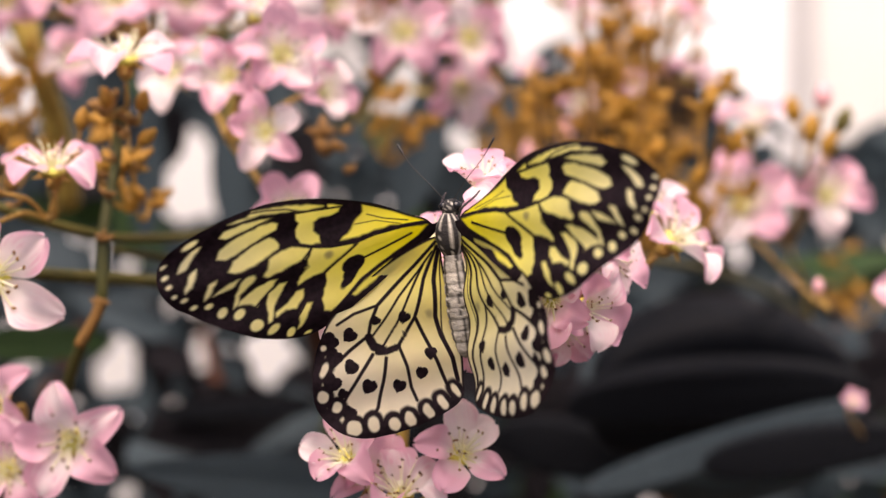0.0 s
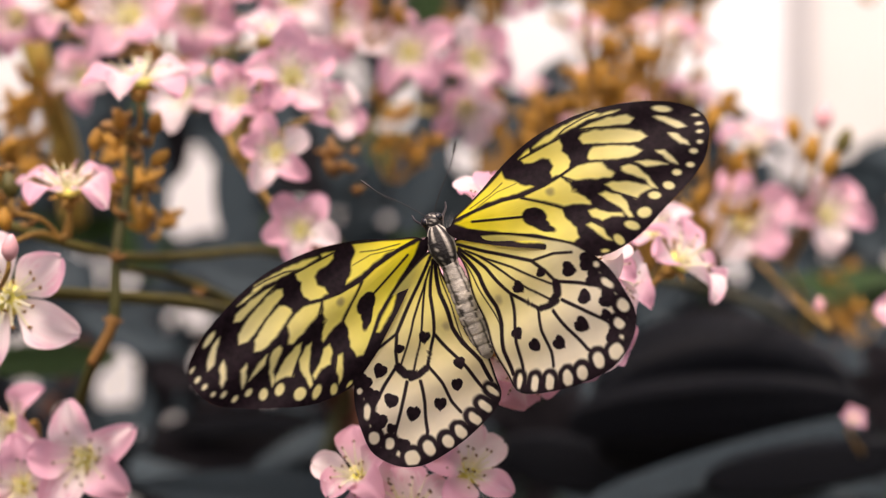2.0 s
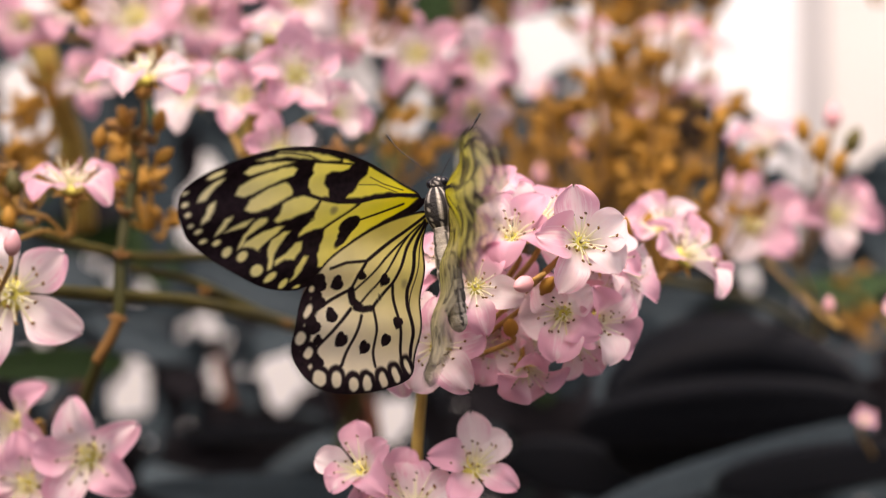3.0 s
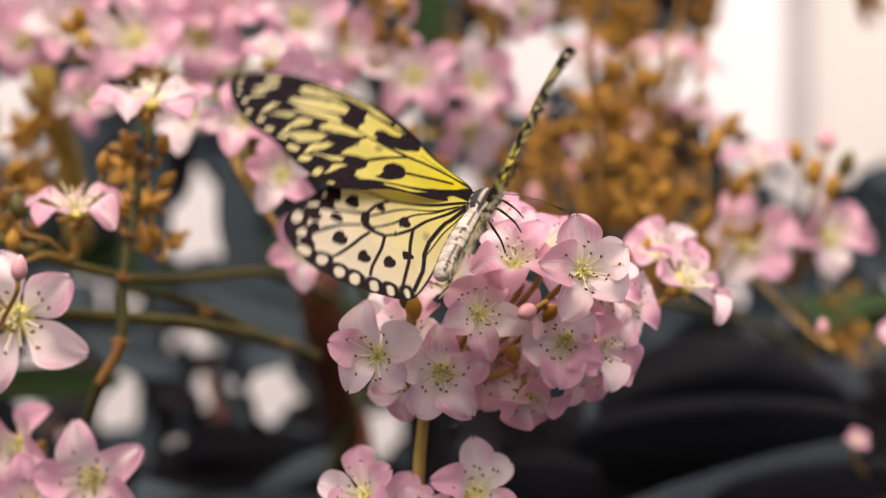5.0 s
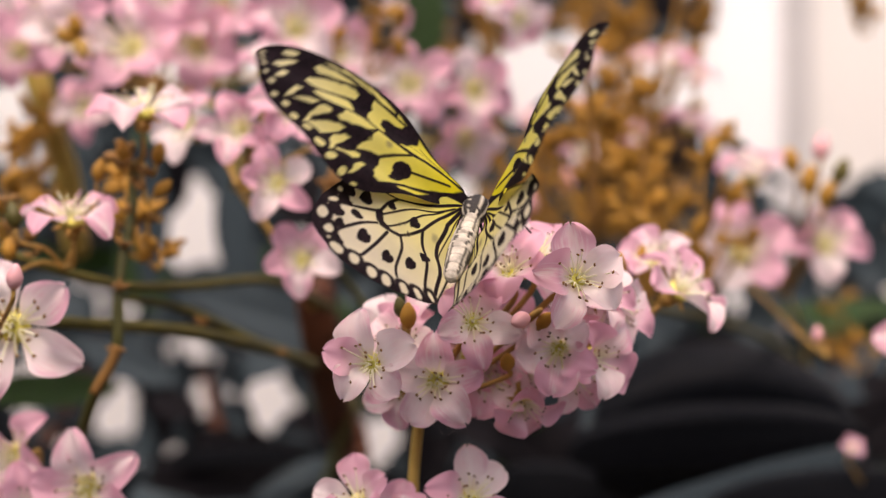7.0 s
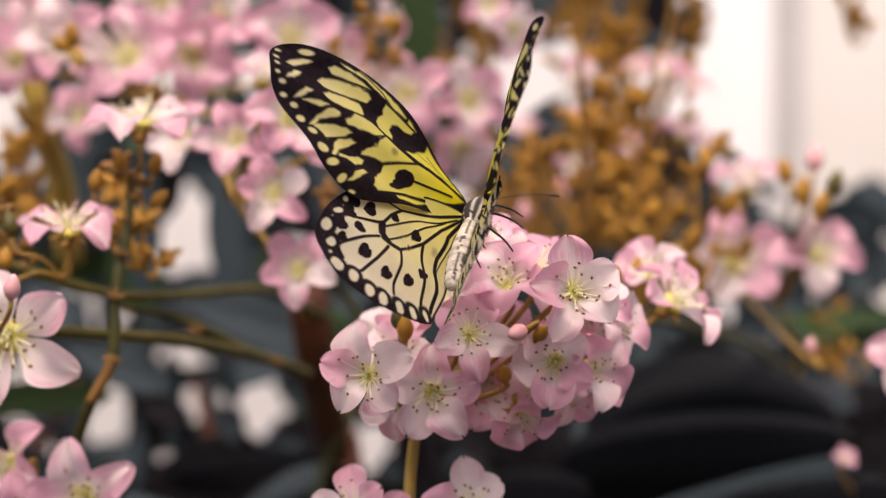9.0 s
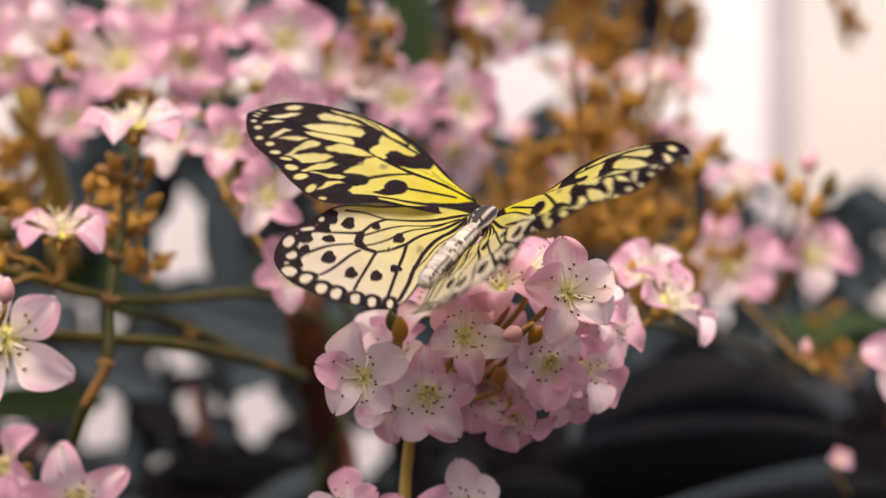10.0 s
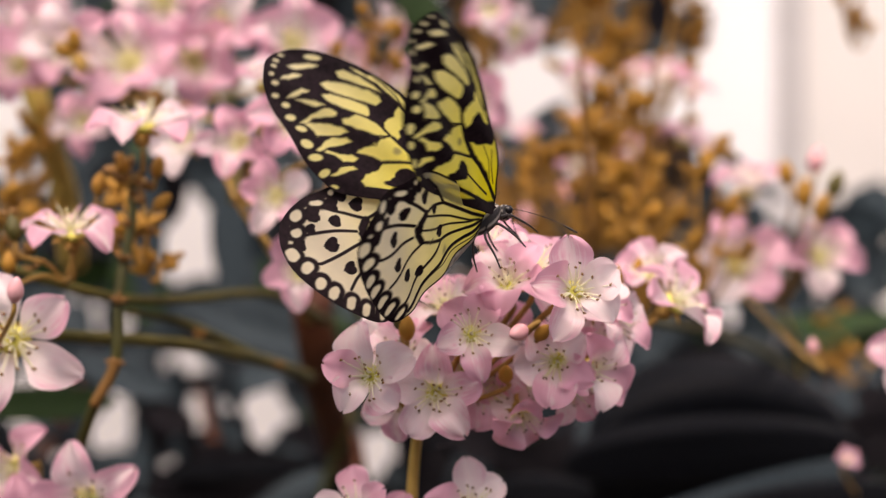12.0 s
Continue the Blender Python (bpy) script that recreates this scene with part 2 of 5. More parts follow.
def aim(centre, facing, spin=0.0, scale=1.0):
    """A pose at centre whose z looks along facing."""
    q = Vector(facing).normalized().to_track_quat('Z', 'Y')
    return (Matrix.Translation(centre) @ q.to_matrix().to_4x4() @ Matrix.Rotation(spin, 4, 'Z')
            @ Matrix.Diagonal((scale, scale, scale, 1)))


# ---- wings (lengths in millimetres from the wing's joint; x outward, y towards the head) ----
FORE_OUTLINE = [(-0.8, -0.4), (0.3, -0.3), (1.7, 1.3), (5.1, 3.2), (12.1, 7.5), (21.4, 11.3), (30.3, 12.9), (37.4, 12.6), (44.4, 11.2), (50.5, 8.9), (54.2, 5.9), (55.5, 1.8), (54.0, -2.2), (51.2, -5.2), (47.5, -8.2), (43.1, -11.0), (38.3, -13.8), (33.3, -15.5), (28.4, -15.9), (22.8, -13.9), (17.4, -11.1), (10.9, -8.2), (5.5, -5.5), (0.4, -2.7)]
FORE_INNER_CELLS = [[(1.3, 0.5), (5.4, 3.3), (9.2, 5.8), (13.3, 7.7), (13.5, 5.7), (15.3, 4.7), (16.5, 3.2), (19.1, 1.8), (16.1, 1.5), (12.0, 1.9), (8.3, 1.8), (3.8, 1.0)],
    [(1.4, -0.1), (8.0, 0.9), (12.3, 1.0), (15.9, 0.4), (20.1, -2.0), (23.3, -4.3), (23.4, -6.1), (25.2, -9.0), (25.4, -11.4), (24.1, -11.9), (20.8, -10.2), (16.7, -7.4), (10.4, -4.8), (4.2, -2.1)],
    [(17.0, 0.6), (21.3, 1.1), (24.9, 1.7), (26.4, -0.1), (26.8, -1.8), (29.1, -4.5), (29.1, -5.3), (26.0, -4.1), (23.9, -4.0), (20.2, -1.6), (17.1, 0.1)],
    [(17.7, 8.2), (18.8, 8.5), (20.7, 8.8), (23.7, 9.1), (26.8, 9.6), (26.7, 8.1), (26.2, 7.2), (27.2, 5.8), (27.4, 4.4), (26.6, 3.0), (25.1, 2.5), (23.2, 2.3), (23.0, 3.7), (23.8, 4.8), (23.4, 6.5), (22.5, 7.0), (20.3, 7.0), (18.3, 7.2)],
    [(20.9, 9.5), (23.6, 10.7), (26.9, 11.5), (30.8, 12.0), (35.0, 12.2), (36.2, 11.3), (32.7, 11.0), (30.5, 10.7), (26.9, 10.3), (23.8, 9.5), (21.4, 9.4)],
    [(17.3, 8.5), (20.1, 9.6), (20.3, 8.8), (18.4, 7.9)]]
FORE_MIDDLE_CELLS = [[(31.1, 10.0), (34.6, 10.3), (37.8, 10.2), (41.1, 9.6), (42.0, 8.6), (40.7, 7.9), (36.9, 8.7), (32.3, 9.5)],
    [(35.3, 11.1), (38.1, 11.4), (39.8, 11.0), (37.3, 10.6)],
    [(30.3, 8.4), (31.4, 9.1), (34.3, 8.8), (38.8, 7.6), (42.1, 6.0), (43.5, 4.3), (41.6, 3.9), (38.6, 4.6), (33.7, 6.3), (30.9, 7.0)],
    [(30.9, 4.1), (31.6, 5.3), (32.5, 6.0), (36.5, 4.9), (40.4, 3.2), (41.8, 1.6), (40.9, 1.1), (38.8, 1.0), (34.8, 2.1), (31.4, 3.4)],
    [(25.5, 1.8), (27.5, 2.7), (28.7, 3.1), (31.8, 2.6), (33.5, 2.0), (34.4, 0.4), (35.5, -1.1), (34.5, -1.7), (31.0, -0.7), (27.0, 0.2)]]
FORE_OUTER_CELLS = [[(37.1, -0.4), (39.5, -0.5), (40.3, -1.7), (41.6, -4.0), (42.4, -6.5), (41.2, -5.7), (40.8, -4.2), (38.6, -2.4), (37.0, -1.1)],
    [(33.0, -2.5), (34.8, -2.5), (37.8, -3.5), (41.0, -5.3), (41.5, -6.1), (39.2, -6.4), (38.0, -7.1), (36.2, -5.6), (34.0, -3.9)],
    [(31.2, -3.8), (32.7, -3.8), (35.2, -5.4), (36.1, -7.1), (36.1, -8.8), (36.8, -10.7), (35.8, -10.6), (34.6, -8.0), (32.5, -5.6)],
    [(28.2, -6.3), (29.7, -6.4), (32.4, -8.2), (34.9, -9.3), (35.1, -10.1), (32.7, -9.2), (30.6, -9.4), (28.8, -8.0)],
    [(27.3, -9.2), (28.5, -9.0), (30.3, -10.6), (30.9, -12.7), (31.4, -13.9), (30.0, -12.9), (28.6, -10.8)],
    [(40.0, -0.2), (42.1, -0.6), (44.5, -1.7), (46.0, -2.7), (43.9, -2.3), (41.4, -1.6)],
    [(44.4, 0.8), (46.1, 0.2), (47.1, -1.5), (47.6, -3.2), (46.5, -2.5), (45.4, -0.9)],
    [(45.6, 7.8), (47.7, 7.2), (49.9, 5.3), (51.3, 3.6), (49.6, 3.9), (47.4, 5.9)],
    [(47.4, 3.6), (49.1, 2.9), (50.7, 0.5), (50.9, -0.6), (49.3, 0.4), (48.2, 2.1)],
    [(9.7, -5.5), (14.1, -7.1), (19.3, -9.7), (18.7, -10.2), (13.8, -8.4)]]
FORE_PALE_DOTS = [(47.7, 8.6, 1.9, 0.7, -23), (53.6, 5.4, 1.0, 0.4, -18), (53.7, 3.4, 0.9, 0.5, -18), (53.5, 1.6, 0.8, 0.5, -18), (53.0, -0.5, 0.7, 0.5, -18), (51.3, -1.8, 0.9, 0.6, -18), (49.8, -4.0, 0.9, 0.6, -18), (46.9, -4.6, 1.0, 0.7, -18), (44.7, -6.6, 1.3, 0.9, -37), (41.6, -7.7, 1.4, 0.9, -28), (39.0, -10.6, 1.5, 1.2, -18), (36.0, -12.3, 1.6, 0.9, -33), (32.7, -14.1, 1.3, 0.9, -60), (29.4, -15.3, 0.9, 0.5, -18)]
FORE_BLOTCHES = [(17.5, -4.0, 2.5, 1.8, -18), (19.0, -6.8, 2.5, 0.8, -35), (18.2, -5.6, 2.1, 1.2, -37)]
FORE_GREY = [(22.2, -0.4, 0.8, 0.7, -18), (9.5, -6.5, 1.3, 1.1, -18), (46.6, 10.3, 1.6, 0.3, -18)]
FORE_VEINS = [(0.84, [(0.7, 1.1), (6.3, 4.9), (13.6, 8.7), (21.4, 11.4), (27.7, 12.7), (34.2, 13.1), (40.5, 12.7)]),
    (0.47, [(0.9, 0.9), (6.0, 3.7), (13.3, 7.6)]),
    (0.79, [(0.8, 0.4), (6.5, 1.1), (12.4, 1.2), (16.2, 0.7), (21.4, 1.2), (25.3, 2.2), (28.8, 3.6)]),
    (0.47, [(25.2, 1.7), (27.9, -0.3), (31.6, -2.7), (36.2, -5.8), (39.8, -8.4)]),
    (0.47, [(16.1, 0.3), (20.1, -2.0), (23.8, -4.4), (28.1, -8.4), (32.4, -12.8)]),
    (0.47, [(28.9, 3.8), (32.8, 2.6), (37.7, 0.6), (42.7, -2.7), (47.7, -6.3)]),
    (0.47, [(30.4, 7.0), (34.1, 5.9), (38.6, 4.4), (43.4, 2.4), (47.9, -0.8), (51.0, -3.5)]),
    (0.47, [(17.7, 8.3), (23.8, 9.2), (30.3, 10.0), (34.4, 9.2), (39.3, 7.8), (44.7, 5.7), (49.8, 2.8), (53.5, 0.5)]),
    (0.42, [(30.3, 10.0), (35.8, 10.8), (38.9, 10.6), (45.3, 8.5), (52.5, 5.0)]),
    (0.37, [(26.9, 10.3), (28.4, 11.0), (32.3, 11.8), (36.1, 12.1), (38.2, 11.9)]),
    (0.32, [(20.1, 8.7), (21.2, 10.3)]),
    (0.21, [(5.1, 1.9), (9.7, 3.5), (12.7, 5.1)]),
    (0.16, [(6.6, 1.6), (11.3, 3.5), (15.6, 3.9)]),
    (0.53, [(5.0, -0.9), (10.5, -2.2), (15.8, -3.4)]),
    (0.74, [(1.2, -1.1), (7.9, -4.2), (16.6, -7.7), (21.3, -10.6), (25.0, -12.9), (28.5, -15.8)]),
    (0.47, [(1.0, -2.2), (7.7, -5.3), (13.8, -8.7), (18.0, -11.1), (22.7, -13.7)])]
HIND_OUTLINE = [(-0.8, -1.2), (0.3, 0.7), (5.9, -0.4), (11.7, -2.6), (18.3, -6.3), (24.3, -10.1), (27.4, -14.0), (29.5, -18.2), (31.0, -22.9), (31.0, -27.9), (28.3, -32.6), (24.0, -35.3), (18.6, -36.1), (12.0, -35.8), (5.1, -34.3), (1.9, -32.4), (0.8, -29.1), (0.2, -25.0), (-0.0, -19.0), (-0.1, -10.7), (-0.3, -3.0)]
HIND_MARGIN = [(27.4, -14.0), (29.5, -18.2), (31.0, -22.9), (31.0, -27.9), (28.3, -32.6), (24.0, -35.3), (18.6, -36.1), (12.0, -35.8), (5.1, -34.3), (1.9, -32.4)]
HIND_DOTS = [(27.0, -15.8, 0.7, 0.8, -22), (27.9, -20.0, 1.8, 0.8, -53), (29.4, -25.3, 1.3, 1.5, 4), (27.1, -28.1, 1.3, 1.1, -58), (24.8, -33.0, 1.7, 1.7, -22), (20.8, -33.2, 1.3, 1.8, 4), (16.7, -34.2, 1.3, 1.6, -9), (13.4, -34.1, 1.2, 1.8, -13), (9.4, -33.5, 1.1, 1.8, -18), (6.2, -32.5, 1.0, 1.8, -18), (3.0, -30.9, 0.8, 1.6, -22)]
HIND_SPOTS = [(21.4, -14.5, 1.2, 1.5, -9), (25.7, -14.7, 1.8, 1.6, -22), (25.5, -18.1, 1.8, 1.3, -5), (22.6, -20.8, 1.4, 1.2, -40), (20.0, -25.6, 1.3, 1.5, -22), (10.0, -13.7, 0.9, 1.3, -13), (27.2, -22.9, 1.3, 2.1, 8), (25.4, -25.7, 1.2, 0.8, -22), (6.4, -22.1, 0.9, 1.3, -22), (9.0, -25.6, 0.9, 1.3, -22), (14.0, -27.1, 1.1, 1.3, -22), (25.1, -29.9, 1.7, 1.0, -5), (15.7, -12.9, 1.1, 0.5, -22)]
HIND_GREY = [(4.8, -14.2, 0.7, 0.9, -22)]
HIND_VEINS = [(0.73, [(0.4, -0.3), (5.5, -4.0), (14.7, -9.9), (16.7, -12.8), (17.7, -15.5), (22.1, -17.6), (26.3, -20.0), (31.3, -23.4)]),
    (0.60, [(14.7, -9.9), (19.7, -10.4), (23.4, -11.7)]),
    (0.48, [(1.5, -2.1), (5.0, -5.4), (10.2, -9.4), (14.3, -13.4), (17.0, -15.9)]),
    (0.48, [(3.8, -4.4), (8.4, -10.0), (11.7, -14.6), (15.6, -18.7)]),
    (0.73, [(0.4, -1.2), (4.3, -7.1), (7.8, -14.1), (10.6, -17.3), (12.5, -19.2)]),
    (0.73, [(17.7, -19.4), (21.1, -22.6), (24.8, -26.5), (28.4, -31.9)]),
    (0.73, [(15.3, -20.7), (16.9, -25.2), (19.1, -30.2), (22.0, -33.5)]),
    (0.67, [(12.2, -19.4), (11.6, -23.5), (11.6, -28.0), (11.1, -30.8)]),
    (0.73, [(7.7, -14.5), (6.6, -19.1), (5.5, -23.6), (4.5, -28.7), (3.9, -32.1)]),
    (0.91, [(0.1, -1.8), (2.4, -7.9), (3.7, -15.1), (3.4, -19.1), (2.2, -24.1), (2.0, -29.0)]),
    (0.30, [(0.2, -4.1), (2.1, -12.6), (3.0, -18.5)]),
    (0.30, [(3.0, -18.5), (2.3, -25.1), (1.9, -29.0)]),
    (1.81, [(17.7, -15.9), (17.1, -18.0), (15.4, -19.1)]),
    (1.33, [(16.6, -19.2), (15.0, -19.5), (12.5, -19.2)])]


def spline_loop(pts, n):
    """A closed smooth line through the points, n samples evenly along it."""
    p = np.array(pts, float)
    m = len(p)
    out = []
    for i in range(m):
        a, b, c, d = p[i - 1], p[i], p[(i + 1) % m], p[(i + 2) % m]
        for t in np.arange(24) / 24:
            out.append(0.5 * (2 * b + (c - a) * t + (2 * a - 5 * b + 4 * c - d) * t * t + (3 * b - a - 3 * c + d) * t ** 3))
    o = np.array(out)
    s = np.r_[0, np.cumsum(np.linalg.norm(np.diff(np.r_[o, o[:1]], axis=0), axis=1))]
    w = np.linspace(0, s[-1], n, endpoint=False)
    o = np.r_[o, o[:1]]
    return np.stack([np.interp(w, s, o[:, k]) for k in (0, 1)], 1)


def line_distance(p, pts):
    best = np.full(len(p), 1e9)
    for a, b in zip(pts[:-1], pts[1:]):
        a, b = np.array(a), np.array(b)
        d = b - a
        t = np.clip(((p - a) @ d) / max(d @ d, 1e-9), 0, 1)
        best = np.minimum(best, np.linalg.norm(p - a - t[:, None] * d, axis=1))
    return best


def inside(p, loop):
    x, y = p[:, 0], p[:, 1]
    res = np.zeros(len(p), bool)
    q = np.array(loop, float)
    for (x1, y1), (x2, y2) in zip(q, np.roll(q, -1, 0)):
        hit = ((y1 > y) != (y2 > y)) & (x < (x2 - x1) * (y - y1) / (y2 - y1 + 1e-12) + x1)
        res ^= hit
    return res


def soft(d, w=0.16):
    """1 well inside (d below 0), 0 outside."""
    t = np.clip(0.5 - d / (2 * w), 0, 1)
    return t * t * (3 - 2 * t)


def ovals(p, items, grow=0.0, w=0.16):
    m = np.zeros(len(p))
    for x, y, rl, rw, ang in items:
        c, s = math.cos(radians(ang)), math.sin(radians(ang))
        u = ((p[:, 0] - x) * c + (p[:, 1] - y) * s) / (rl + grow)
        v = (-(p[:, 0] - x) * s + (p[:, 1] - y) * c) / (rw + grow)
        d = (np.sqrt(u * u + v * v) - 1) * min(rl, rw)
        m = np.maximum(m, soft(d, w))
    return m


def hearts(p, items, grow=0.0, w=0.16):
    """Heart-shaped spots, lobes towards the joint, the point outward."""
    m = np.zeros(len(p))
    for x, y, rl, rw, _ in items:
        out = np.array([x, y]) / math.hypot(x, y)
        size = (rl + rw) / 2 + grow
        q = (p - (x, y)) / (size * 0.98)
        v, u = -(q @ out) + 0.12, q @ np.array([-out[1], out[0]])
        h = (u * u + v * v - 1) ** 3 - 0.45 * u * u * v ** 3
        m = np.maximum(m, soft(np.cbrt(h) * size * 0.75, w))
    return m


def wobble(p, size, amount):
    return np.array([[noise.noise((x / size, y / size, 3.1)), noise.noise((x / size, y / size, 9.7))] for x, y in p]) * amount


def cells(p, loops, w=0.30):
    m = np.zeros(len(p))
    for loop in loops:
        lo, hi = np.min(loop, 0) - 1, np.max(loop, 0) + 1
        near = np.all((p > lo) & (p < hi), axis=1)
        q = p[near]
        m[near] = np.maximum(m[near], soft(np.where(inside(q, loop), -1, 1) * line_distance(q, loop + loop[:1]) + 0.0, w))
    return m


def fore_pattern(p, edge):
    q = p + wobble(p, 1.3, 0.22)
    r = np.linalg.norm(p, axis=1)
    pale = cells(q, FORE_INNER_CELLS + FORE_MIDDLE_CELLS + FORE_OUTER_CELLS)
    pale = pale * (1 - ovals(q, FORE_BLOTCHES))
    pale = np.maximum(pale, ovals(p, FORE_PALE_DOTS, -0.10, 0.22))
    dark = 1 - pale
    for w, line in FORE_VEINS:
        dark = np.maximum(dark, soft(line_distance(p, line) - w / 2 * (1.05 - 0.006 * r), 0.13))
    dark = np.maximum(dark, soft(edge - 0.42, 0.2))
    yellow = np.clip(1.10 - r / 48, 0, 1) ** 0.9
    grey = ovals(q, FORE_GREY, 0, 0.5) * 0.65
    return np.stack([dark, yellow, grey, np.ones(len(p))], 1)


def hind_pattern(p, edge):
    q = p + wobble(p, 1.3, 0.18)
    r = np.linalg.norm(p, axis=1)
    dark = np.maximum(hearts(q, HIND_SPOTS, 0.10, 0.22), ovals(q, HIND_DOTS, 1.05))
    dark = np.maximum(dark, soft(line_distance(q, HIND_MARGIN) - 1.9, 0.3))
    for w, line in HIND_VEINS:
        dark = np.maximum(dark, soft(line_distance(p, line) - w / 2, 0.14))
    dark = dark * (1 - ovals(q, HIND_DOTS, -0.16, 0.22))
    dark = np.maximum(dark, soft(edge - 0.45, 0.2))
    yellow = np.clip(1.04 - r / 31, 0, 1)
    grey = ovals(q, HIND_GREY, 0, 0.5) * 0.5
    return np.stack([dark, yellow, grey, np.ones(len(p))], 1)


def wing_mesh(name, outline, pattern, material, side, middle, n, rings, camber):
    loop = spline_loop(outline, n)
    c = np.array(middle)
    f = np.sqrt(np.linspace(0, 1, rings + 1)[1:]) * 0.45 + np.linspace(0, 1, rings + 1)[1:] * 0.55
    p = np.concatenate([[c]] + [c + (loop - c) * k for k in f])
    edge = line_distance(p, np.r_[loop[::6], loop[:1]])
    col = pattern(p, edge)
    relief = -0.00010 * (1 - col[:, 0])
    z = camber * (-0.0011 * (p[:, 0] / 30) ** 2 + 0.0007 * np.cos(p[:, 1] * 0.55)) + relief * 0.6
    co = np.stack([p[:, 0] * 0.001 * side, p[:, 1] * 0.001, z], 1)
    faces = [(0, 1 + i, 1 + (i + 1) % n)[::side] for i in range(n)]
    for k in range(rings - 1):
        a, b = 1 + k * n, 1 + (k + 1) * n
        faces += [(a + i, b + i, b + (i + 1) % n, a + (i + 1) % n)[::side] for i in range(n)]
    me = bpy.data.meshes.new(name)
    me.from_pydata(co.tolist(), [], faces)
    at = me.attributes.new("pattern", 'FLOAT_COLOR', 'POINT')
    at.data.foreach_set("color", col.astype(np.float32).ravel())
    me.polygons.foreach_set("use_smooth", [True] * len(me.polygons))
    me.materials.append(material)
    return me


def lathe(name, profile, material, parent, sides=24, bend=0.0, mark=None, label=""):
    """A body along y: rows of (y, radius across, radius up)."""
    bm = bmesh.new()
    rings = []
    for y, rx, rz in profile:
        rings.append([bm.verts.new((rx * math.cos(k * math.tau / sides), y, rz * math.sin(k * math.tau / sides) + bend * y * y))
                      for k in range(sides)])
    for a, b in zip(rings, rings[1:]):
        for k in range(sides):
            bm.faces.new((a[k], b[k], b[(k + 1) % sides], a[(k + 1) % sides]))
    bm.faces.new(rings[0])
    bm.faces.new(rings[-1][::-1])
    ob = part(name, bm, material, parent, label)
    if mark:
        col = []
        for v in ob.data.vertices:
            col += [mark(v.co), 0, 0, 1]
        ob.data.attributes.new("pattern", 'FLOAT_COLOR', 'POINT').data.foreach_set("color", col)
    return ob


FORE_JOINT, HIND_JOINT = (0.0030, 0.0030, 0.0010), (0.0028, -0.0008, 0.0006)


def butterfly():
    root = tagged(new("butterfly"), "yellow and cream butterfly with black-veined wings on pink blossom", "butterfly")

    def thorax_mark(v):
        a = abs(math.atan2(v.x, v.z))
        line = abs(a - 0.42) < 0.11 + 0.1 * noise.noise(v * 900) or abs(a - 1.15) < 0.15 or abs(a - 1.95) < 0.11
        return 0.0 if line and noise.noise(v * 700) > -0.35 else 1.0

    lathe("thorax", [(-0.0048 + 0.0090 * i / 14, 0.0001 + 0.0029 * math.sin(math.pi * (0.06 + 0.88 * i / 14)) ** 0.6,
                      0.0001 + 0.0027 * math.sin(math.pi * (0.06 + 0.88 * i / 14)) ** 0.6) for i in range(15)],
          M_BODY, root, 28, mark=thorax_mark, label="black and white striped thorax")
    prof = []
    for i in range(72):
        f = i / 71
        r = 0.00222 * (0.62 + 0.55 * math.sin(math.pi * min(1, 0.12 + f * 0.82))) * (1 if f < 0.93 else 1 - ((f - 0.93) / 0.07) ** 2 * 0.75)
        r *= 1 - 0.075 * (abs((f * 9) % 1 - 0.5) < 0.12)
        prof.append((-0.0040 - 0.0215 * f, r, r * 0.95))

    def abdomen_mark(v):
        w = 0.00024 + 0.0002 * noise.noise(v * 700)
        seg = abs(((-v.y - 0.004) / 0.0215 * 9) % 1 - 0.5) < 0.09
        side = v.z > 0 and abs(abs(v.x) - 0.00135) < w
        flank = abs(v.x) > 0.0020 and abs(v.z) < 0.0006
        return 0.92 if side or flank else (0.30 if seg else max(0.0, 0.45 * noise.noise(v * 1300)))

    lathe("abdomen", prof[::-1], M_BODY, root, 28, bend=-1.5, mark=abdomen_mark, label="grey-white ringed abdomen with thin black side stripes")

    def head_mark(v):
        return 0.0 if noise.noise(v * 1500 + Vector((3, 1, 7))) > 0.28 else 1.0

    head = lathe("head", [(0.0048 + 0.0036 * i / 12, 0.0001 + 0.0018 * math.sin(math.pi * (0.05 + 0.9 * i / 12)) ** 0.6,
                           0.0001 + 0.0017 * math.sin(math.pi * (0.05 + 0.9 * i / 12)) ** 0.6) for i in range(13)],
                 M_BODY, root, 24, mark=head_mark, label="black head dotted with white")
    head.location = (0, -0.0016, -0.0020)
    feelers = []
    for s in (-1, 1):
        bm = bmesh.new()
        bmesh.ops.create_icosphere(bm, subdivisions=3, radius=0.00105)
        bmesh.ops.translate(bm, verts=bm.verts, vec=(s * 0.00135, 0.0070, 0.0003))
        part("eye", bm, M_EYE, head)
        bm = bmesh.new()
        line = smooth_line([(s * 0.0006, 0.0078, 0.0004), (s * 0.0040, 0.0120, 0.0006), (s * 0.0078, 0.0160, 0.0000), (s * 0.0105, 0.0200, -0.0010)], 7)
        n = len(line)
        tube(bm, line, [0.00009 + (0.00014 if i > n - 5 else 0) for i in range(n)], 6)
        feelers.append(part("antenna", bm, M_BLACK, head))
        for y0, out, fwd in ((0.0028, 0.0034, 0.0040), (0.0005, 0.0048, 0.0010), (-0.0020, 0.0040, -0.0036)):
            bm = bmesh.new()
            line = smooth_line([(s * 0.0014, y0, -0.0016), (s * out * 0.6, y0 + fwd * 0.5, -0.0028), (s * out, y0 + fwd * 0.85, -0.0062),
                                (s * out * 1.10, y0 + fwd * 1.1, -0.0092)], 5)
            tube(bm, line, [0.00038 - 0.00022 * i / (len(line) - 1) for i in range(len(line))], 6)
            part("leg", bm, M_BLACK, root)
    wings = {}
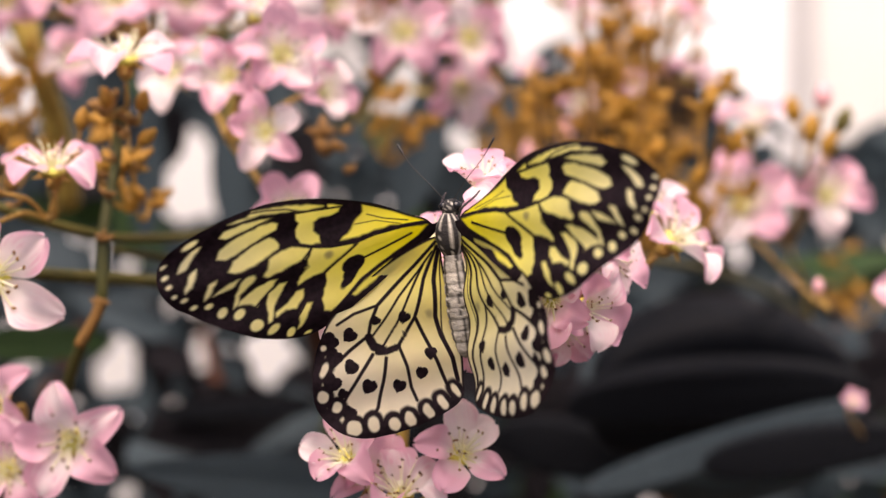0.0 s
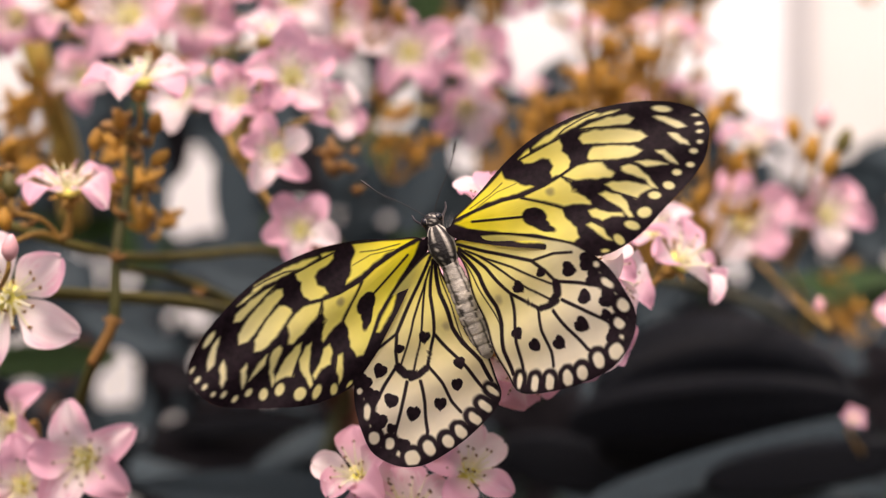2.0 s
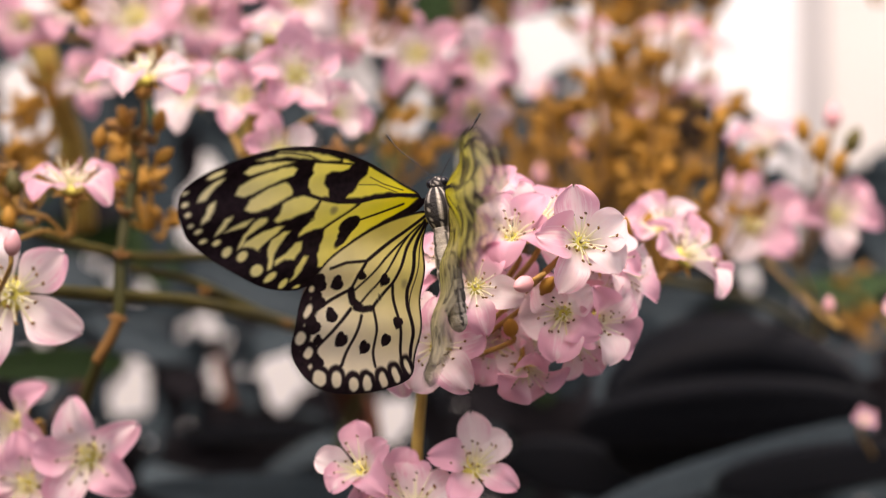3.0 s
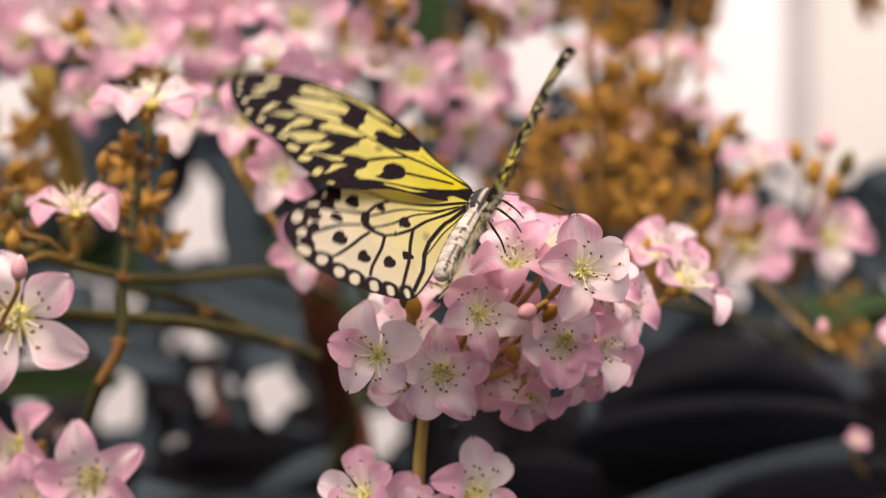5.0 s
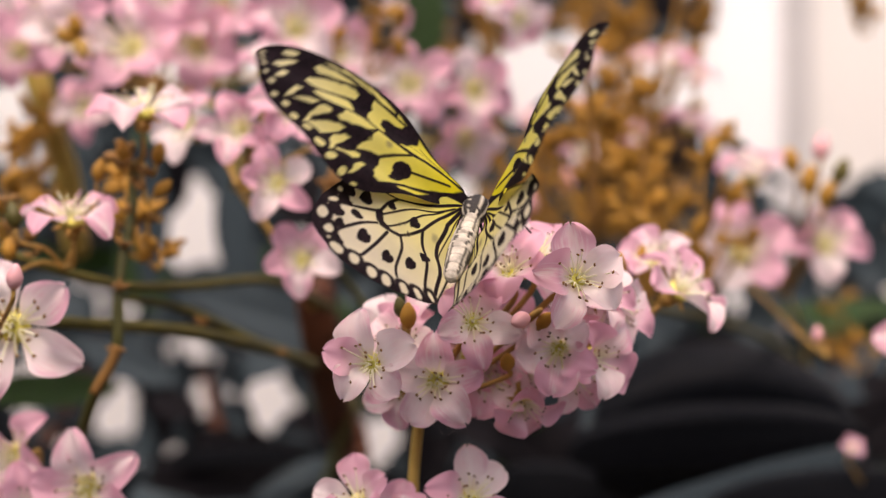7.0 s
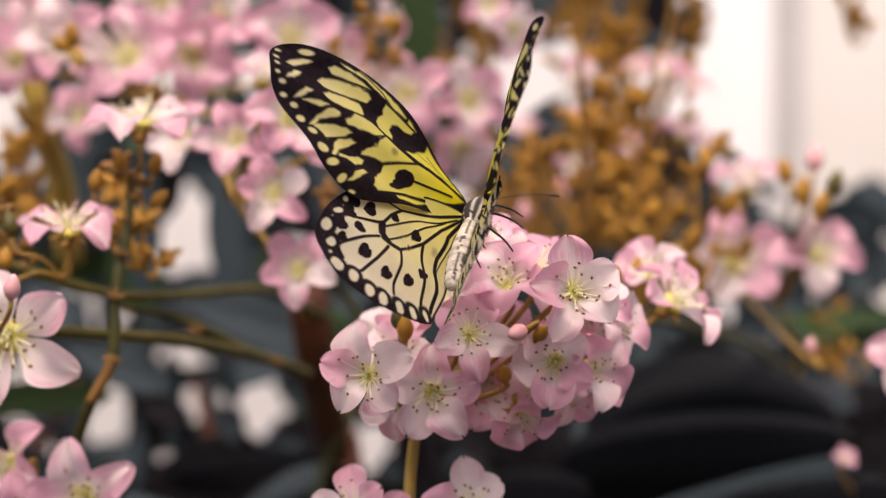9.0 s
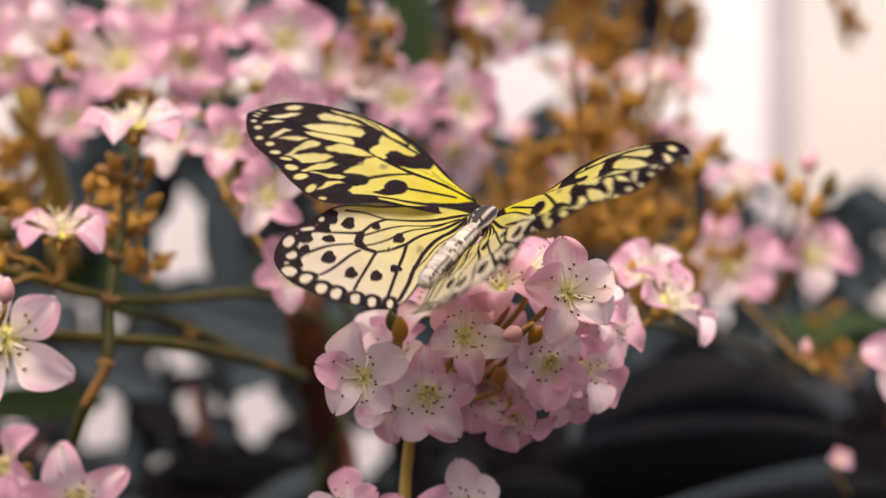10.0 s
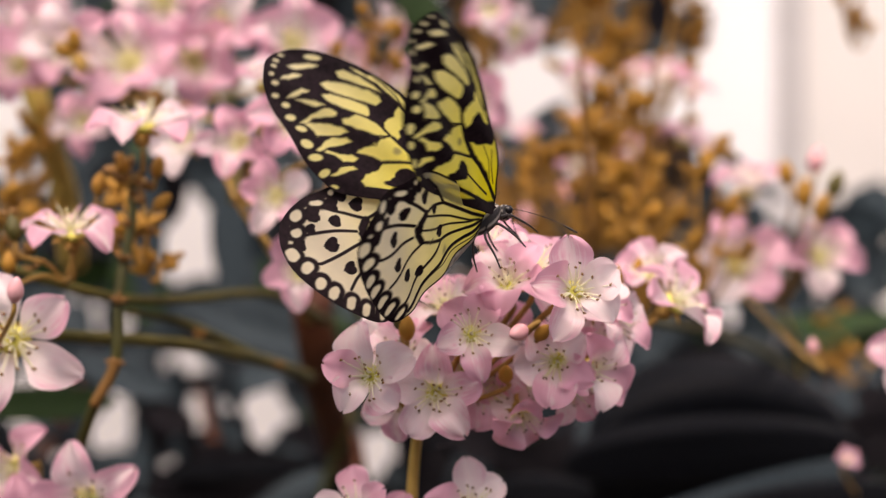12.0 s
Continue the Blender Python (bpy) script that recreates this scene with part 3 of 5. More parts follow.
    for s, tag in ((-1, "L"), (1, "R")):
        f = new("forewing", wing_mesh("forewing", FORE_OUTLINE, fore_pattern, M_WING_F, s, (26, -2), 620, 84, 1.0))
        h = new("hindwing", wing_mesh("hindwing", HIND_OUTLINE, hind_pattern, M_WING_H, s, (11, -16), 540, 84, 0.7))
        tagged(f, "yellow forewing with black veins and blotches")
        tagged(h, "cream hindwing with black veins, spots and pale margin dots")
        for o in (f, h):
            o.parent = root
        wings[tag + "F"], wings[tag + "H"] = f, h
    return root, wings, feelers


def wing_pose(key, flap, sweep, twist):
    """The wing's pose on the body: flap raises it, sweep brings it forward, twist turns it on its length."""
    s = 1 if key[0] == "R" else -1
    j = FORE_JOINT if key[1] == "F" else HIND_JOINT
    r = (Matrix.Rotation(radians(-flap * s), 4, 'Y') @ Matrix.Rotation(radians(sweep * s), 4, 'Z')
         @ Matrix.Rotation(radians(twist), 4, 'X'))
    return Matrix.Translation((j[0] * s, j[1], j[2])) @ r


# ---- flowers ----
def petal_mesh(k):
    rnd = random.Random(40 + k)
    bm = bmesh.new()
    uvl = bm.loops.layers.uv.new("UVMap")
    nu, nv, L, Wd = 10, 16, 0.0092, 0.0039 * rnd.uniform(0.90, 1.12)
    cup, curl, side, ph = rnd.uniform(0.16, 0.36), rnd.uniform(-0.55, 0.20), rnd.uniform(0.18, 0.72), rnd.uniform(0, 6)
    widest, lean = rnd.uniform(0.58, 0.66), rnd.uniform(-0.07, 0.07)
    grid = []
    for j in range(nv + 1):
        v = 1 - (1 - j / nv) ** 1.35
        w = 0.13 + 0.87 * math.sin(math.pi / 2 * v / widest) ** 1.15 if v < widest else max(0.0, 1 - ((v - widest) / (1.002 - widest)) ** 2.15) ** 0.5
        row = []
        for i in range(nu + 1):
            u = i / nu * 2 - 1
            x = (u * (1 + 0.05 * math.sin(4 * v + ph + u) + 0.035 * math.sin(13 * v + 2 * ph) * v) * max(w, 0.015) + lean * v * v) * Wd
            y = L * v * (1 + 0.020 * math.sin(7 * u + ph) * v - 0.05 * math.exp(-(u * 5) ** 2) * v ** 6)
            z = L * (cup * math.sin(v * 2.2) + curl * max(0, v - 0.45) ** 2 * 2.2) + side * (x * x) / Wd \
                + 0.00038 * math.sin(4 * u + ph) * v * v + 0.00020 * math.sin(8 * v + 3 * u + ph) + 0.00012 * math.sin(13 * v * u + 2 * ph) - 0.00042 * math.exp(-(u * 5) ** 2) * v * (1.15 - v)
            row.append((bm.verts.new((x, y, z)), (i / nu, v)))
        grid.append(row)
    for j in range(nv):
        for i in range(nu):
            q = (grid[j][i], grid[j][i + 1], grid[j + 1][i + 1], grid[j + 1][i])
            f = bm.faces.new([a for a, _ in q])
            for lp, (_, uv) in zip(f.loops, q):
                lp[uvl].uv = uv
    me = bpy.data.meshes.new("petal")
    bm.to_mesh(me)
    bm.free()
    me.polygons.foreach_set("use_smooth", [True] * len(me.polygons))
    me.materials.append(M_PETAL)
    return me


def finished(name, bm, material):
    me = bpy.data.meshes.new(name)
    bm.to_mesh(me)
    bm.free()
    me.polygons.foreach_set("use_smooth", [True] * len(me.polygons))
    me.materials.append(material)
    return me


def stamen_meshes(k):
    rnd = random.Random(90 + k)
    a, b = bmesh.new(), bmesh.new()
    for i in range(19):
        t = i / 19 * math.tau + rnd.uniform(-0.15, 0.15)
        r, h = rnd.uniform(0.0014, 0.0056), rnd.uniform(0.0030, 0.0054)
        p0 = Vector((math.cos(t) * 0.0009, math.sin(t) * 0.0009, 0.0006))
        p1 = Vector((math.cos(t) * r * 0.55, math.sin(t) * r * 0.55, h * 0.62))
        p2 = Vector((math.cos(t) * r, math.sin(t) * r, h))
        tube(a, [p0, p1, p2], [0.00018, 0.00015, 0.00011], 5, False)
        egg(b, p2, (math.cos(t + 1), math.sin(t + 1), 0.3), 0.00070, 0.00026, 4, 6)
    for i in range(3):
        t = i * 2.1
        tube(a, [(0, 0, 0.0008), (math.cos(t) * 0.0005, math.sin(t) * 0.0005, 0.0036)], [0.00018, 0.00016], 5)
    return finished("stamen_ring", a, M_STAMEN), finished("anther_ring", b, M_ANTHER)


def centre_mesh():
    bm = bmesh.new()
    prof = [(0.0000, -0.0012), (0.0012, -0.0010), (0.0023, -0.0001), (0.0025, 0.0005), (0.0015, 0.0010), (0.0004, 0.0009)]
    rings = [[bm.verts.new((max(r, 1e-5) * math.cos(k * math.tau / 14), max(r, 1e-5) * math.sin(k * math.tau / 14), z)) for k in range(14)] for r, z in prof]
    for a, b in zip(rings, rings[1:]):
        for k in range(14):
            bm.faces.new((a[k], a[(k + 1) % 14], b[(k + 1) % 14], b[k]))
    return finished("centre", bm, M_CENTRE)


def calyx_mesh():
    bm = bmesh.new()
    egg(bm, (0, 0, -0.0024), (0, 0, 1), 0.0040, 0.0017, 6, 10)
    for i in range(5):
        t = i / 5 * math.tau + 0.63
        d, s = Vector((math.cos(t), math.sin(t), 0)), Vector((-math.sin(t), math.cos(t), 0))
        z = Vector((0, 0, -0.0009))
        v = [bm.verts.new(q) for q in (d * 0.0010 - s * 0.0010 + z, d * 0.0010 + s * 0.0010 + z, d * 0.0040 + z * 1.6, d * 0.0024 + z * 0.4)]
        bm.faces.new((v[0], v[1], v[3]))
        bm.faces.new((v[0], v[3], v[2]))
        bm.faces.new((v[1], v[2], v[3]))
    return finished("flower", bm, M_CALYX)


PETALS = [petal_mesh(k) for k in range(9)]
STAMENS = [stamen_meshes(k) for k in range(3)]
CENTRE, CALYX = centre_mesh(), calyx_mesh()
FLOWER_R = 0.0098
rng = random.Random(5)


def flower(root, node, at, radius, facing, spin=0.0, open_=0.0, wide=0.88):
    """One five-petalled blossom under its cluster, with the pedicel that carries it. open_: how far the petals lie back (degrees)."""
    k = radius / FLOWER_R
    m = aim(at - node, facing, spin, k)
    fl = shared("flower", CALYX, root, m)
    shared("centre", CENTRE, fl, Matrix())
    fa, an = STAMENS[rng.randrange(3)]
    turn = Matrix.Rotation(rng.uniform(0, 6), 4, 'Z')
    shared("stamen_ring", fa, fl, turn)
    shared("anther_ring", an, fl, turn)
    for i in range(5):
        a = math.tau * i / 5 + rng.uniform(-0.10, 0.10)
        tilt = radians(rng.uniform(8, 36) - open_)
        shared("petal", PETALS[rng.randrange(9)], fl,
               Matrix.Rotation(a, 4, 'Z') @ Matrix.Translation((0, 0.0012, 0.0002 + 0.0002 * (i % 2))) @ Matrix.Rotation(tilt, 4, 'X')
               @ Matrix.Rotation(radians(rng.uniform(-14, 14)), 4, 'Y') @ Matrix.Diagonal((wide * rng.uniform(0.86, 1.12), rng.uniform(0.86, 1.10), 1, 1)))
    back = (at - node) - Vector(facing).normalized() * 0.0042 * k
    mid = back - Vector(facing).normalized() * 0.006
    bm = bmesh.new()
    line = smooth_line([back, mid, (mid * 0.45), Vector((0, 0, 0))], 4)
    tube(bm, line, [0.00062 + 0.00035 * i / len(line) for i in range(len(line))], 7)
    part("pedicel", bm, M_CALYX, root)


def bud(root, node, at, axis, length, mat):
    bm = bmesh.new()
    egg(bm, at - node, axis, length, length * 0.34, 7, 10)
    part("bud", bm, mat, root)
    bm = bmesh.new()
    a = at - node
    line = smooth_line([a - Vector(axis).normalized() * length * 0.3, a - Vector(axis).normalized() * length * 0.9, a * 0.4, Vector((0, 0, 0))], 4)
    tube(bm, line, 0.0006, 6)
    part("pedicel", bm, M_CALYX, root)


def cluster(label, node, flowers, buds=(), stalk=(), wide=0.88):
    """A spray of blossom: an empty at its node, its flowers, buds and the stalk that carries it."""
    root = tagged(new("flower_cluster"), label, "flower cluster", "flower clusters of the shrub")
    root.location = node
    for f in flowers:
        flower(root, node, *f, wide=wide)
    for b in buds:
        bud(root, node, *b)
    if stalk:
        bm = bmesh.new()
        line = smooth_line([Vector(p) - node for p in stalk[0]], 6)
        n = len(line)
        tube(bm, line, [stalk[1] + (stalk[2] - stalk[1]) * i / (n - 1) for i in range(n)], 10)
        part("stalk", bm, M_STEM, root)
    return root


# ---- leaves ----
def leaf_mesh(k, material):
    """A leathery leaf of unit length along y and unit half-width, folded on its midrib, edges curled."""
    rnd = random.Random(700 + k)
    bm = bmesh.new()
    nu, nv = 10, 18
    curl, droop, ph = rnd.uniform(0.10, 0.28), rnd.uniform(-0.25, 0.05), rnd.uniform(0, 6)
    grid = []
    for j in range(nv + 1):
        v = j / nv
        w = max(0.012, math.sin(math.pi * v ** 0.85) ** 0.8)
        row = []
        for i in range(nu + 1):
            u = i / nu * 2 - 1
            z = curl * (abs(u) ** 1.6) * w - 0.5 * curl * abs(u) ** 4 * w + 0.03 * math.sin(9 * v + ph) * abs(u) - 0.05 * math.exp(-(u * 6) ** 2)
            row.append(bm.verts.new((u * w, v, z + droop * v * v * 2)))
        grid.append(row)
    for j in range(nv):
        for i in range(nu):
            bm.faces.new((grid[j][i], grid[j][i + 1], grid[j + 1][i + 1], grid[j + 1][i]))
    return finished("leaf", bm, material)


def rolled_leaf_mesh(k, material):
    """A large leathery leaf of unit length and half-width: raised midrib, side veins, both margins rolled back."""
    rnd = random.Random(760 + k)
    bm = bmesh.new()
    nu, nv = 24, 44
    ph, roll = rnd.uniform(0, 6), rnd.uniform(0.42, 0.60)
    grid = []
    for j in range(nv + 1):
        v = j / nv
        w = max(0.010, math.sin(math.pi * v ** 0.9) ** 0.42)
        row = []
        for i in range(nu + 1):
            u = i / nu * 2 - 1
            a = abs(u)
            vein = 0.012 * math.sin(46 * (v - 0.16 * a)) * a * (1 - a) * 2
            z = -roll * a ** 8.0 * w + 0.03 * math.exp(-(u * 14) ** 2) + vein + 0.05 * math.sin(5 * v + ph + 2 * u) * a - 0.10 * math.sin(math.pi * v)
            row.append(bm.verts.new((u * w * (1 - 0.10 * a ** 4), v, z)))
        grid.append(row)
    for j in range(nv):
        for i in range(nu):
            bm.faces.new((grid[j][i], grid[j][i + 1], grid[j + 1][i + 1], grid[j + 1][i]))
    return finished("leaf", bm, material)


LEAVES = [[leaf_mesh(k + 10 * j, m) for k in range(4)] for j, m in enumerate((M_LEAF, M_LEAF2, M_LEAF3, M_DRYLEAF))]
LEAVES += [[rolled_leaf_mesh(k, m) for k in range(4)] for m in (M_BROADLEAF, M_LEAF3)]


def leaf_pose(base, tip, half, normal):
    y = Vector(tip) - Vector(base)
    z = Vector(normal)
    x = y.cross(z).normalized()
    z = x.cross(y).normalized()
    m = Matrix((x * half, y, z * half)).transposed().to_4x4()
    m.translation = base
    return m


def leaf(root, base, tip, half, normal, tone=0, k=0):
    return shared("leaf", LEAVES[tone][k % 4], root, Matrix.Translation(-root.location) @ leaf_pose(base, tip, half, normal))


# ---- the place: ground and the glazed wall far behind ----
def ground():
    bm = bmesh.new()
    n = 40
    v = [[bm.verts.new(((i / n - 0.5) * 60, -20 + j / n * 60, 0.03 * noise.noise((i * 0.7, j * 0.7, 0)))) for i in range(n + 1)] for j in range(n + 1)]
    for j in range(n):
        for i in range(n):
            bm.faces.new((v[j][i], v[j][i + 1], v[j + 1][i + 1], v[j + 1][i]))
    tagged(part("ground", bm, M_SOIL), "dark soil under the flowering shrub", "ground", kind="structure")


def box(bm, lo, hi):
    m = Matrix.Translation([(a + b) / 2 for a, b in zip(lo, hi)]) @ Matrix.Diagonal((*[b - a for a, b in zip(lo, hi)], 1))
    bmesh.ops.create_cube(bm, size=1, matrix=m)


def glazed_wall():
    y = 2.6
    xs = [-3.015 + 0.715 * i for i in range(10)]
    root = tagged(new("window_wall"), "bright frosted greenhouse glazing with grey mullions", "window", kind="structure")
    root.location = (0, y, 0)
    for a, b in zip(xs, xs[1:]):
        bm = bmesh.new()
        box(bm, (a + 0.022, 0.0, 0.0), (b - 0.022, 0.012, 3.2))
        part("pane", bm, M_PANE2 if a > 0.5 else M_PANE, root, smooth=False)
    for x in xs:
        bm = bmesh.new()
        box(bm, (x - 0.022, -0.02, 0.0), (x + 0.022, 0.03, 3.2))
        part("mullion", bm, M_FRAME, root, smooth=False)


# Unseen walls, added to hold back fill light behind and beside the camera.
def closing_wall(name, lo, hi):
    bm = bmesh.new()
    box(bm, lo, hi)
    tagged(part(name, bm, M_BLOCKER, smooth=False), "unseen dark wall added to cut light from behind and the sides", "hedge wall", kind="structure")


ground()
glazed_wall()
closing_wall("wall_south", (-3.2, -1.7, 0), (3.6, -1.5, 1.4))
closing_wall("wall_west", (-3.3, -1.5, 0), (-3.1, 2.56, 2.5))
closing_wall("wall_east", (3.5, -1.5, 0), (3.7, 2.56, 2.5))

# ---- the blossom in the middle ----
middle = node = spot(-12.3, -100.5, 0.391)
blossom = cluster("pink blossom cluster with yellow stamens under the butterfly", node, [
    (spot(83.1, -16.7, 0.355), 0.0113, (0.22, -1, 0.22), 0.22, 4),
    (spot(42.7, -13.3, 0.365), 0.0105, (-0.1, -0.80, 0.62), 0.55),
    (spot(20.2, -42.7, 0.361), 0.0097, (0.05, -1, 0.20), 0.75),
    (spot(-40.7, -68.0, 0.359), 0.0107, (-0.30, -1, 0.05), 0.10),
    (spot(-1.4, -77.6, 0.366), 0.0111, (0.0, -1, -0.05), 0.05),
    (spot(73.1, -58.4, 0.365), 0.0103, (-0.10, -1, -0.12), 0.42),
    (spot(49.9, -90.6, 0.371), 0.0088, (0.15, -0.72, -0.62), 0.0),
    (spot(90.9, -63.9, 0.373), 0.0101, (0.6, -0.75, -0.1), 0.5),
    (spot(79.3, -73.1, 0.377), 0.0092, (0.3, -0.9, -0.3), 0.1),
    (spot(107.3, -36.6, 0.383), 0.0092, (0.75, -0.6, 0.2), 0.2),
    (spot(32.8, 7.9, 0.377), 0.0105, (-0.15, -0.35, 0.90), 0.3),
    (spot(58.4, -3.1, 0.371), 0.0101, (0.1, -0.55, 0.80), 0.8),
    (spot(-20.2, -57.8, 0.377), 0.0101, (-0.35, -0.7, 0.5), 0.8),
    (spot(29.4, -74.8, 0.379), 0.0105, (0.1, -1, 0.0), 0.3),
    (spot(94.3, -27.0, 0.375), 0.0101, (0.6, -0.7, 0.3), 0.5),
    (spot(5.5, -27.0, 0.383), 0.0098, (-0.3, -0.6, 0.7), 0.2),
    (spot(-21.2, -81.7, 0.384), 0.0092, (-0.2, -1, -0.2), 0.6),
    (spot(17.4, -62.9, 0.382), 0.0103, (-0.1, -1, 0.1), 0.15),
    (spot(41.4, -49.2, 0.382), 0.0103, (0.1, -1, 0.2), 0.9),
    (spot(56.7, -68.0, 0.382), 0.0099, (0.1, -1, -0.1), 0.4),
    (spot(-32.1, -50.9, 0.384), 0.0096, (-0.4, -0.8, 0.4), 0.3),
    (spot(77.2, -40.7, 0.382), 0.0103, (0.2, -1, 0.1), 0.7),
    (spot(93.6, -50.2, 0.382), 0.0093, (0.5, -0.8, 0.0), 0.0),
], [(spot(50.6, -41.0, 0.355), (-0.5, -0.6, -0.15), 0.0058, M_BUD), (spot(62.9, -42.7, 0.359), (0.4, -0.5, 0.5), 0.0050, M_OCHRE), (spot(-18.8, -40.7, 0.365), (0.0, -0.3, 1), 0.0060, M_OCHRE),
    (spot(-23.2, -35.5, 0.369), (-0.2, -0.3, 1), 0.0050, M_STALK), (spot(41.4, -68.0, 0.365), (0.0, -0.6, 0.5), 0.0055, M_OCHRE), (spot(108.0, -9.9, 0.385), (0.2, -0.4, 1), 0.0060, M_OCHRE)],
    ([spot(-17.4, -225.2, 0.391), spot(-16.7, -170.5, 0.391), spot(-15.4, -132.9, 0.391), node], 0.0016, 0.0013), wide=1.05)

# ---- blossom round about ----
n = spot(125.1, 37.9, 0.850)
cluster("far blurred whitish pink blossom among ochre sprays", n, [
    (spot(140.5, 112.4, 0.720), 0.0118, (0, -0.5, 0.85), 0.1),
    (spot(155.8, 103.6, 0.720), 0.0108, (0.1, -0.5, 0.85), 0.3),
    (spot(125.1, 114.8, 0.720), 0.0084, (0, -0.6, 0.8), 0.5),
    (spot(87.5, 113.1, 0.720), 0.0084, (0, -0.8, 0.5), 0.7),
    (spot(118.3, 70.4, 0.720), 0.0074, (0, -0.9, 0.5), 0.9),
    (spot(150.7, 74.8, 0.720), 0.0108, (0.1, -0.4, 0.9), 1.1),
    (spot(164.4, 69.4, 0.720), 0.0084, (0, -0.4, 0.9), 1.3),
    (spot(55.0, 77.2, 0.720), 0.0094, (0, -0.4, 0.9), 1.5),
    (spot(84.1, 60.2, 0.720), 0.0084, (0, -1, 0.5), 1.7),
], [(spot(85.8, 85.8, 0.719), (0, 0, 1), 0.009, M_BUD), (spot(77.2, 41.4, 0.719), (0, 0, 1), 0.011, M_BUD), (spot(55.0, 27.7, 0.685), (0, 0, 1), 0.010, M_BUD), (spot(229.3, -51.6, 0.561), (0, 0, 1), 0.0055, M_BUD), (spot(137.1, 80.7, 0.793), (0, 0, 1), 0.009, M_BUD)])

n = spot(-121.0, 37.9, 0.499)
cluster("soft pink blossom cluster on the upper twigs", n, [
    (spot(-88.5, 87.5, 0.456), 0.0141, (0.1, -1, 0.1), 0.1),
    (spot(-119.6, 74.8, 0.466), 0.0120, (-0.2, -1, 0.1), 0.4),
    (spot(-97.7, 42.0, 0.456), 0.0114, (0, -1, 0.2), 0.2),
    (spot(-83.4, -4.8, 0.461), 0.0114, (0.1, -1, 0.3), 0.6),
    (spot(-103.9, 109.7, 0.491), 0.0111, (0.1, -0.4, 0.9), 0.6),
    (spot(-66.3, 65.3, 0.486), 0.0111, (0.7, -0.7, 0.1), 0.6),
    (spot(-148.3, 75.5, 0.499), 0.0125, (-0.5, -0.8, 0.3), 0.6),
], (), ([spot(-76.6, -33.8, 0.652), spot(-92.0, -5.0, 0.560), n], 0.0012, 0.0010))
n = spot(-187.6, 51.6, 0.444)
cluster("pale pink star-shaped blossom on a thin twig", n, [
    (spot(-179.8, 84.1, 0.423), 0.0136, (0.05, -0.36, 0.93), 0.3, 26),
], [(spot(-170.5, 58.4, 0.432), (0.3, -0.2, 1), 0.006, M_OCHRE), (spot(-191.1, 60.2, 0.432), (-0.2, -0.2, 1), 0.006, M_OCHRE),
    (spot(-168.8, 37.9, 0.432), (0.6, -0.2, 0.5), 0.006, M_OCHRE)])
n = spot(-226.9, -9.9, 0.432)
cluster("pale pink blossom with a few buds", n, [
    (spot(-222.8, 18.8, 0.412), 0.0130, (0.05, -0.42, 0.9), 0.1, 24),
], [(spot(-206.4, 48.2, 0.432), (0.2, 0, 1), 0.006, M_OCHRE), (spot(-257.7, 20.8, 0.421), (-0.2, 0, 1), 0.007, M_STALK), (spot(-261.1, 0.3, 0.421), (0, 0, 1), 0.006, M_OCHRE)])
n = spot(-274.8, -68.0, 0.393)
cluster("large pink blossom with long petals", n, [
    (spot(-258.4, -44.8, 0.388), 0.0168, (0.1, -1, 0.1), 0.35, 6),
], [(spot(-257.7, -16.7, 0.368), (0.2, -0.3, 1), 0.006, M_BUD)], wide=0.76)
n = spot(-247.4, -167.1, 0.448)
cluster("pink blossom cluster low in the shrub", n, [
    (spot(-212.6, -141.5, 0.412), 0.0144, (0.1, -1, 0.1), 0.25),
    (spot(-256.0, -122.7, 0.432), 0.0131, (-0.3, -1, 0.1), 0.6),
    (spot(-250.9, -158.6, 0.415), 0.0127, (0, -1, 0.1), 0.1),
])
n = spot(-15.0, -187.6, 0.390)
cluster("pink blossom cluster under the stalk", n, [
    (spot(-48.5, -152.8, 0.376), 0.0108, (-0.2, -0.8, 0.5), 0.2),
    (spot(18.5, -150.7, 0.378), 0.0114, (0.1, -0.75, 0.5), 0.12),
    (spot(-16.7, -175.7, 0.374), 0.0120, (0, -0.5, 0.8), 0.3),
    (spot(-32.1, -167.1, 0.382), 0.0114, (0, -0.8, 0.5), 0.7),
])
n = spot(-165.4, 96.0, 0.621)
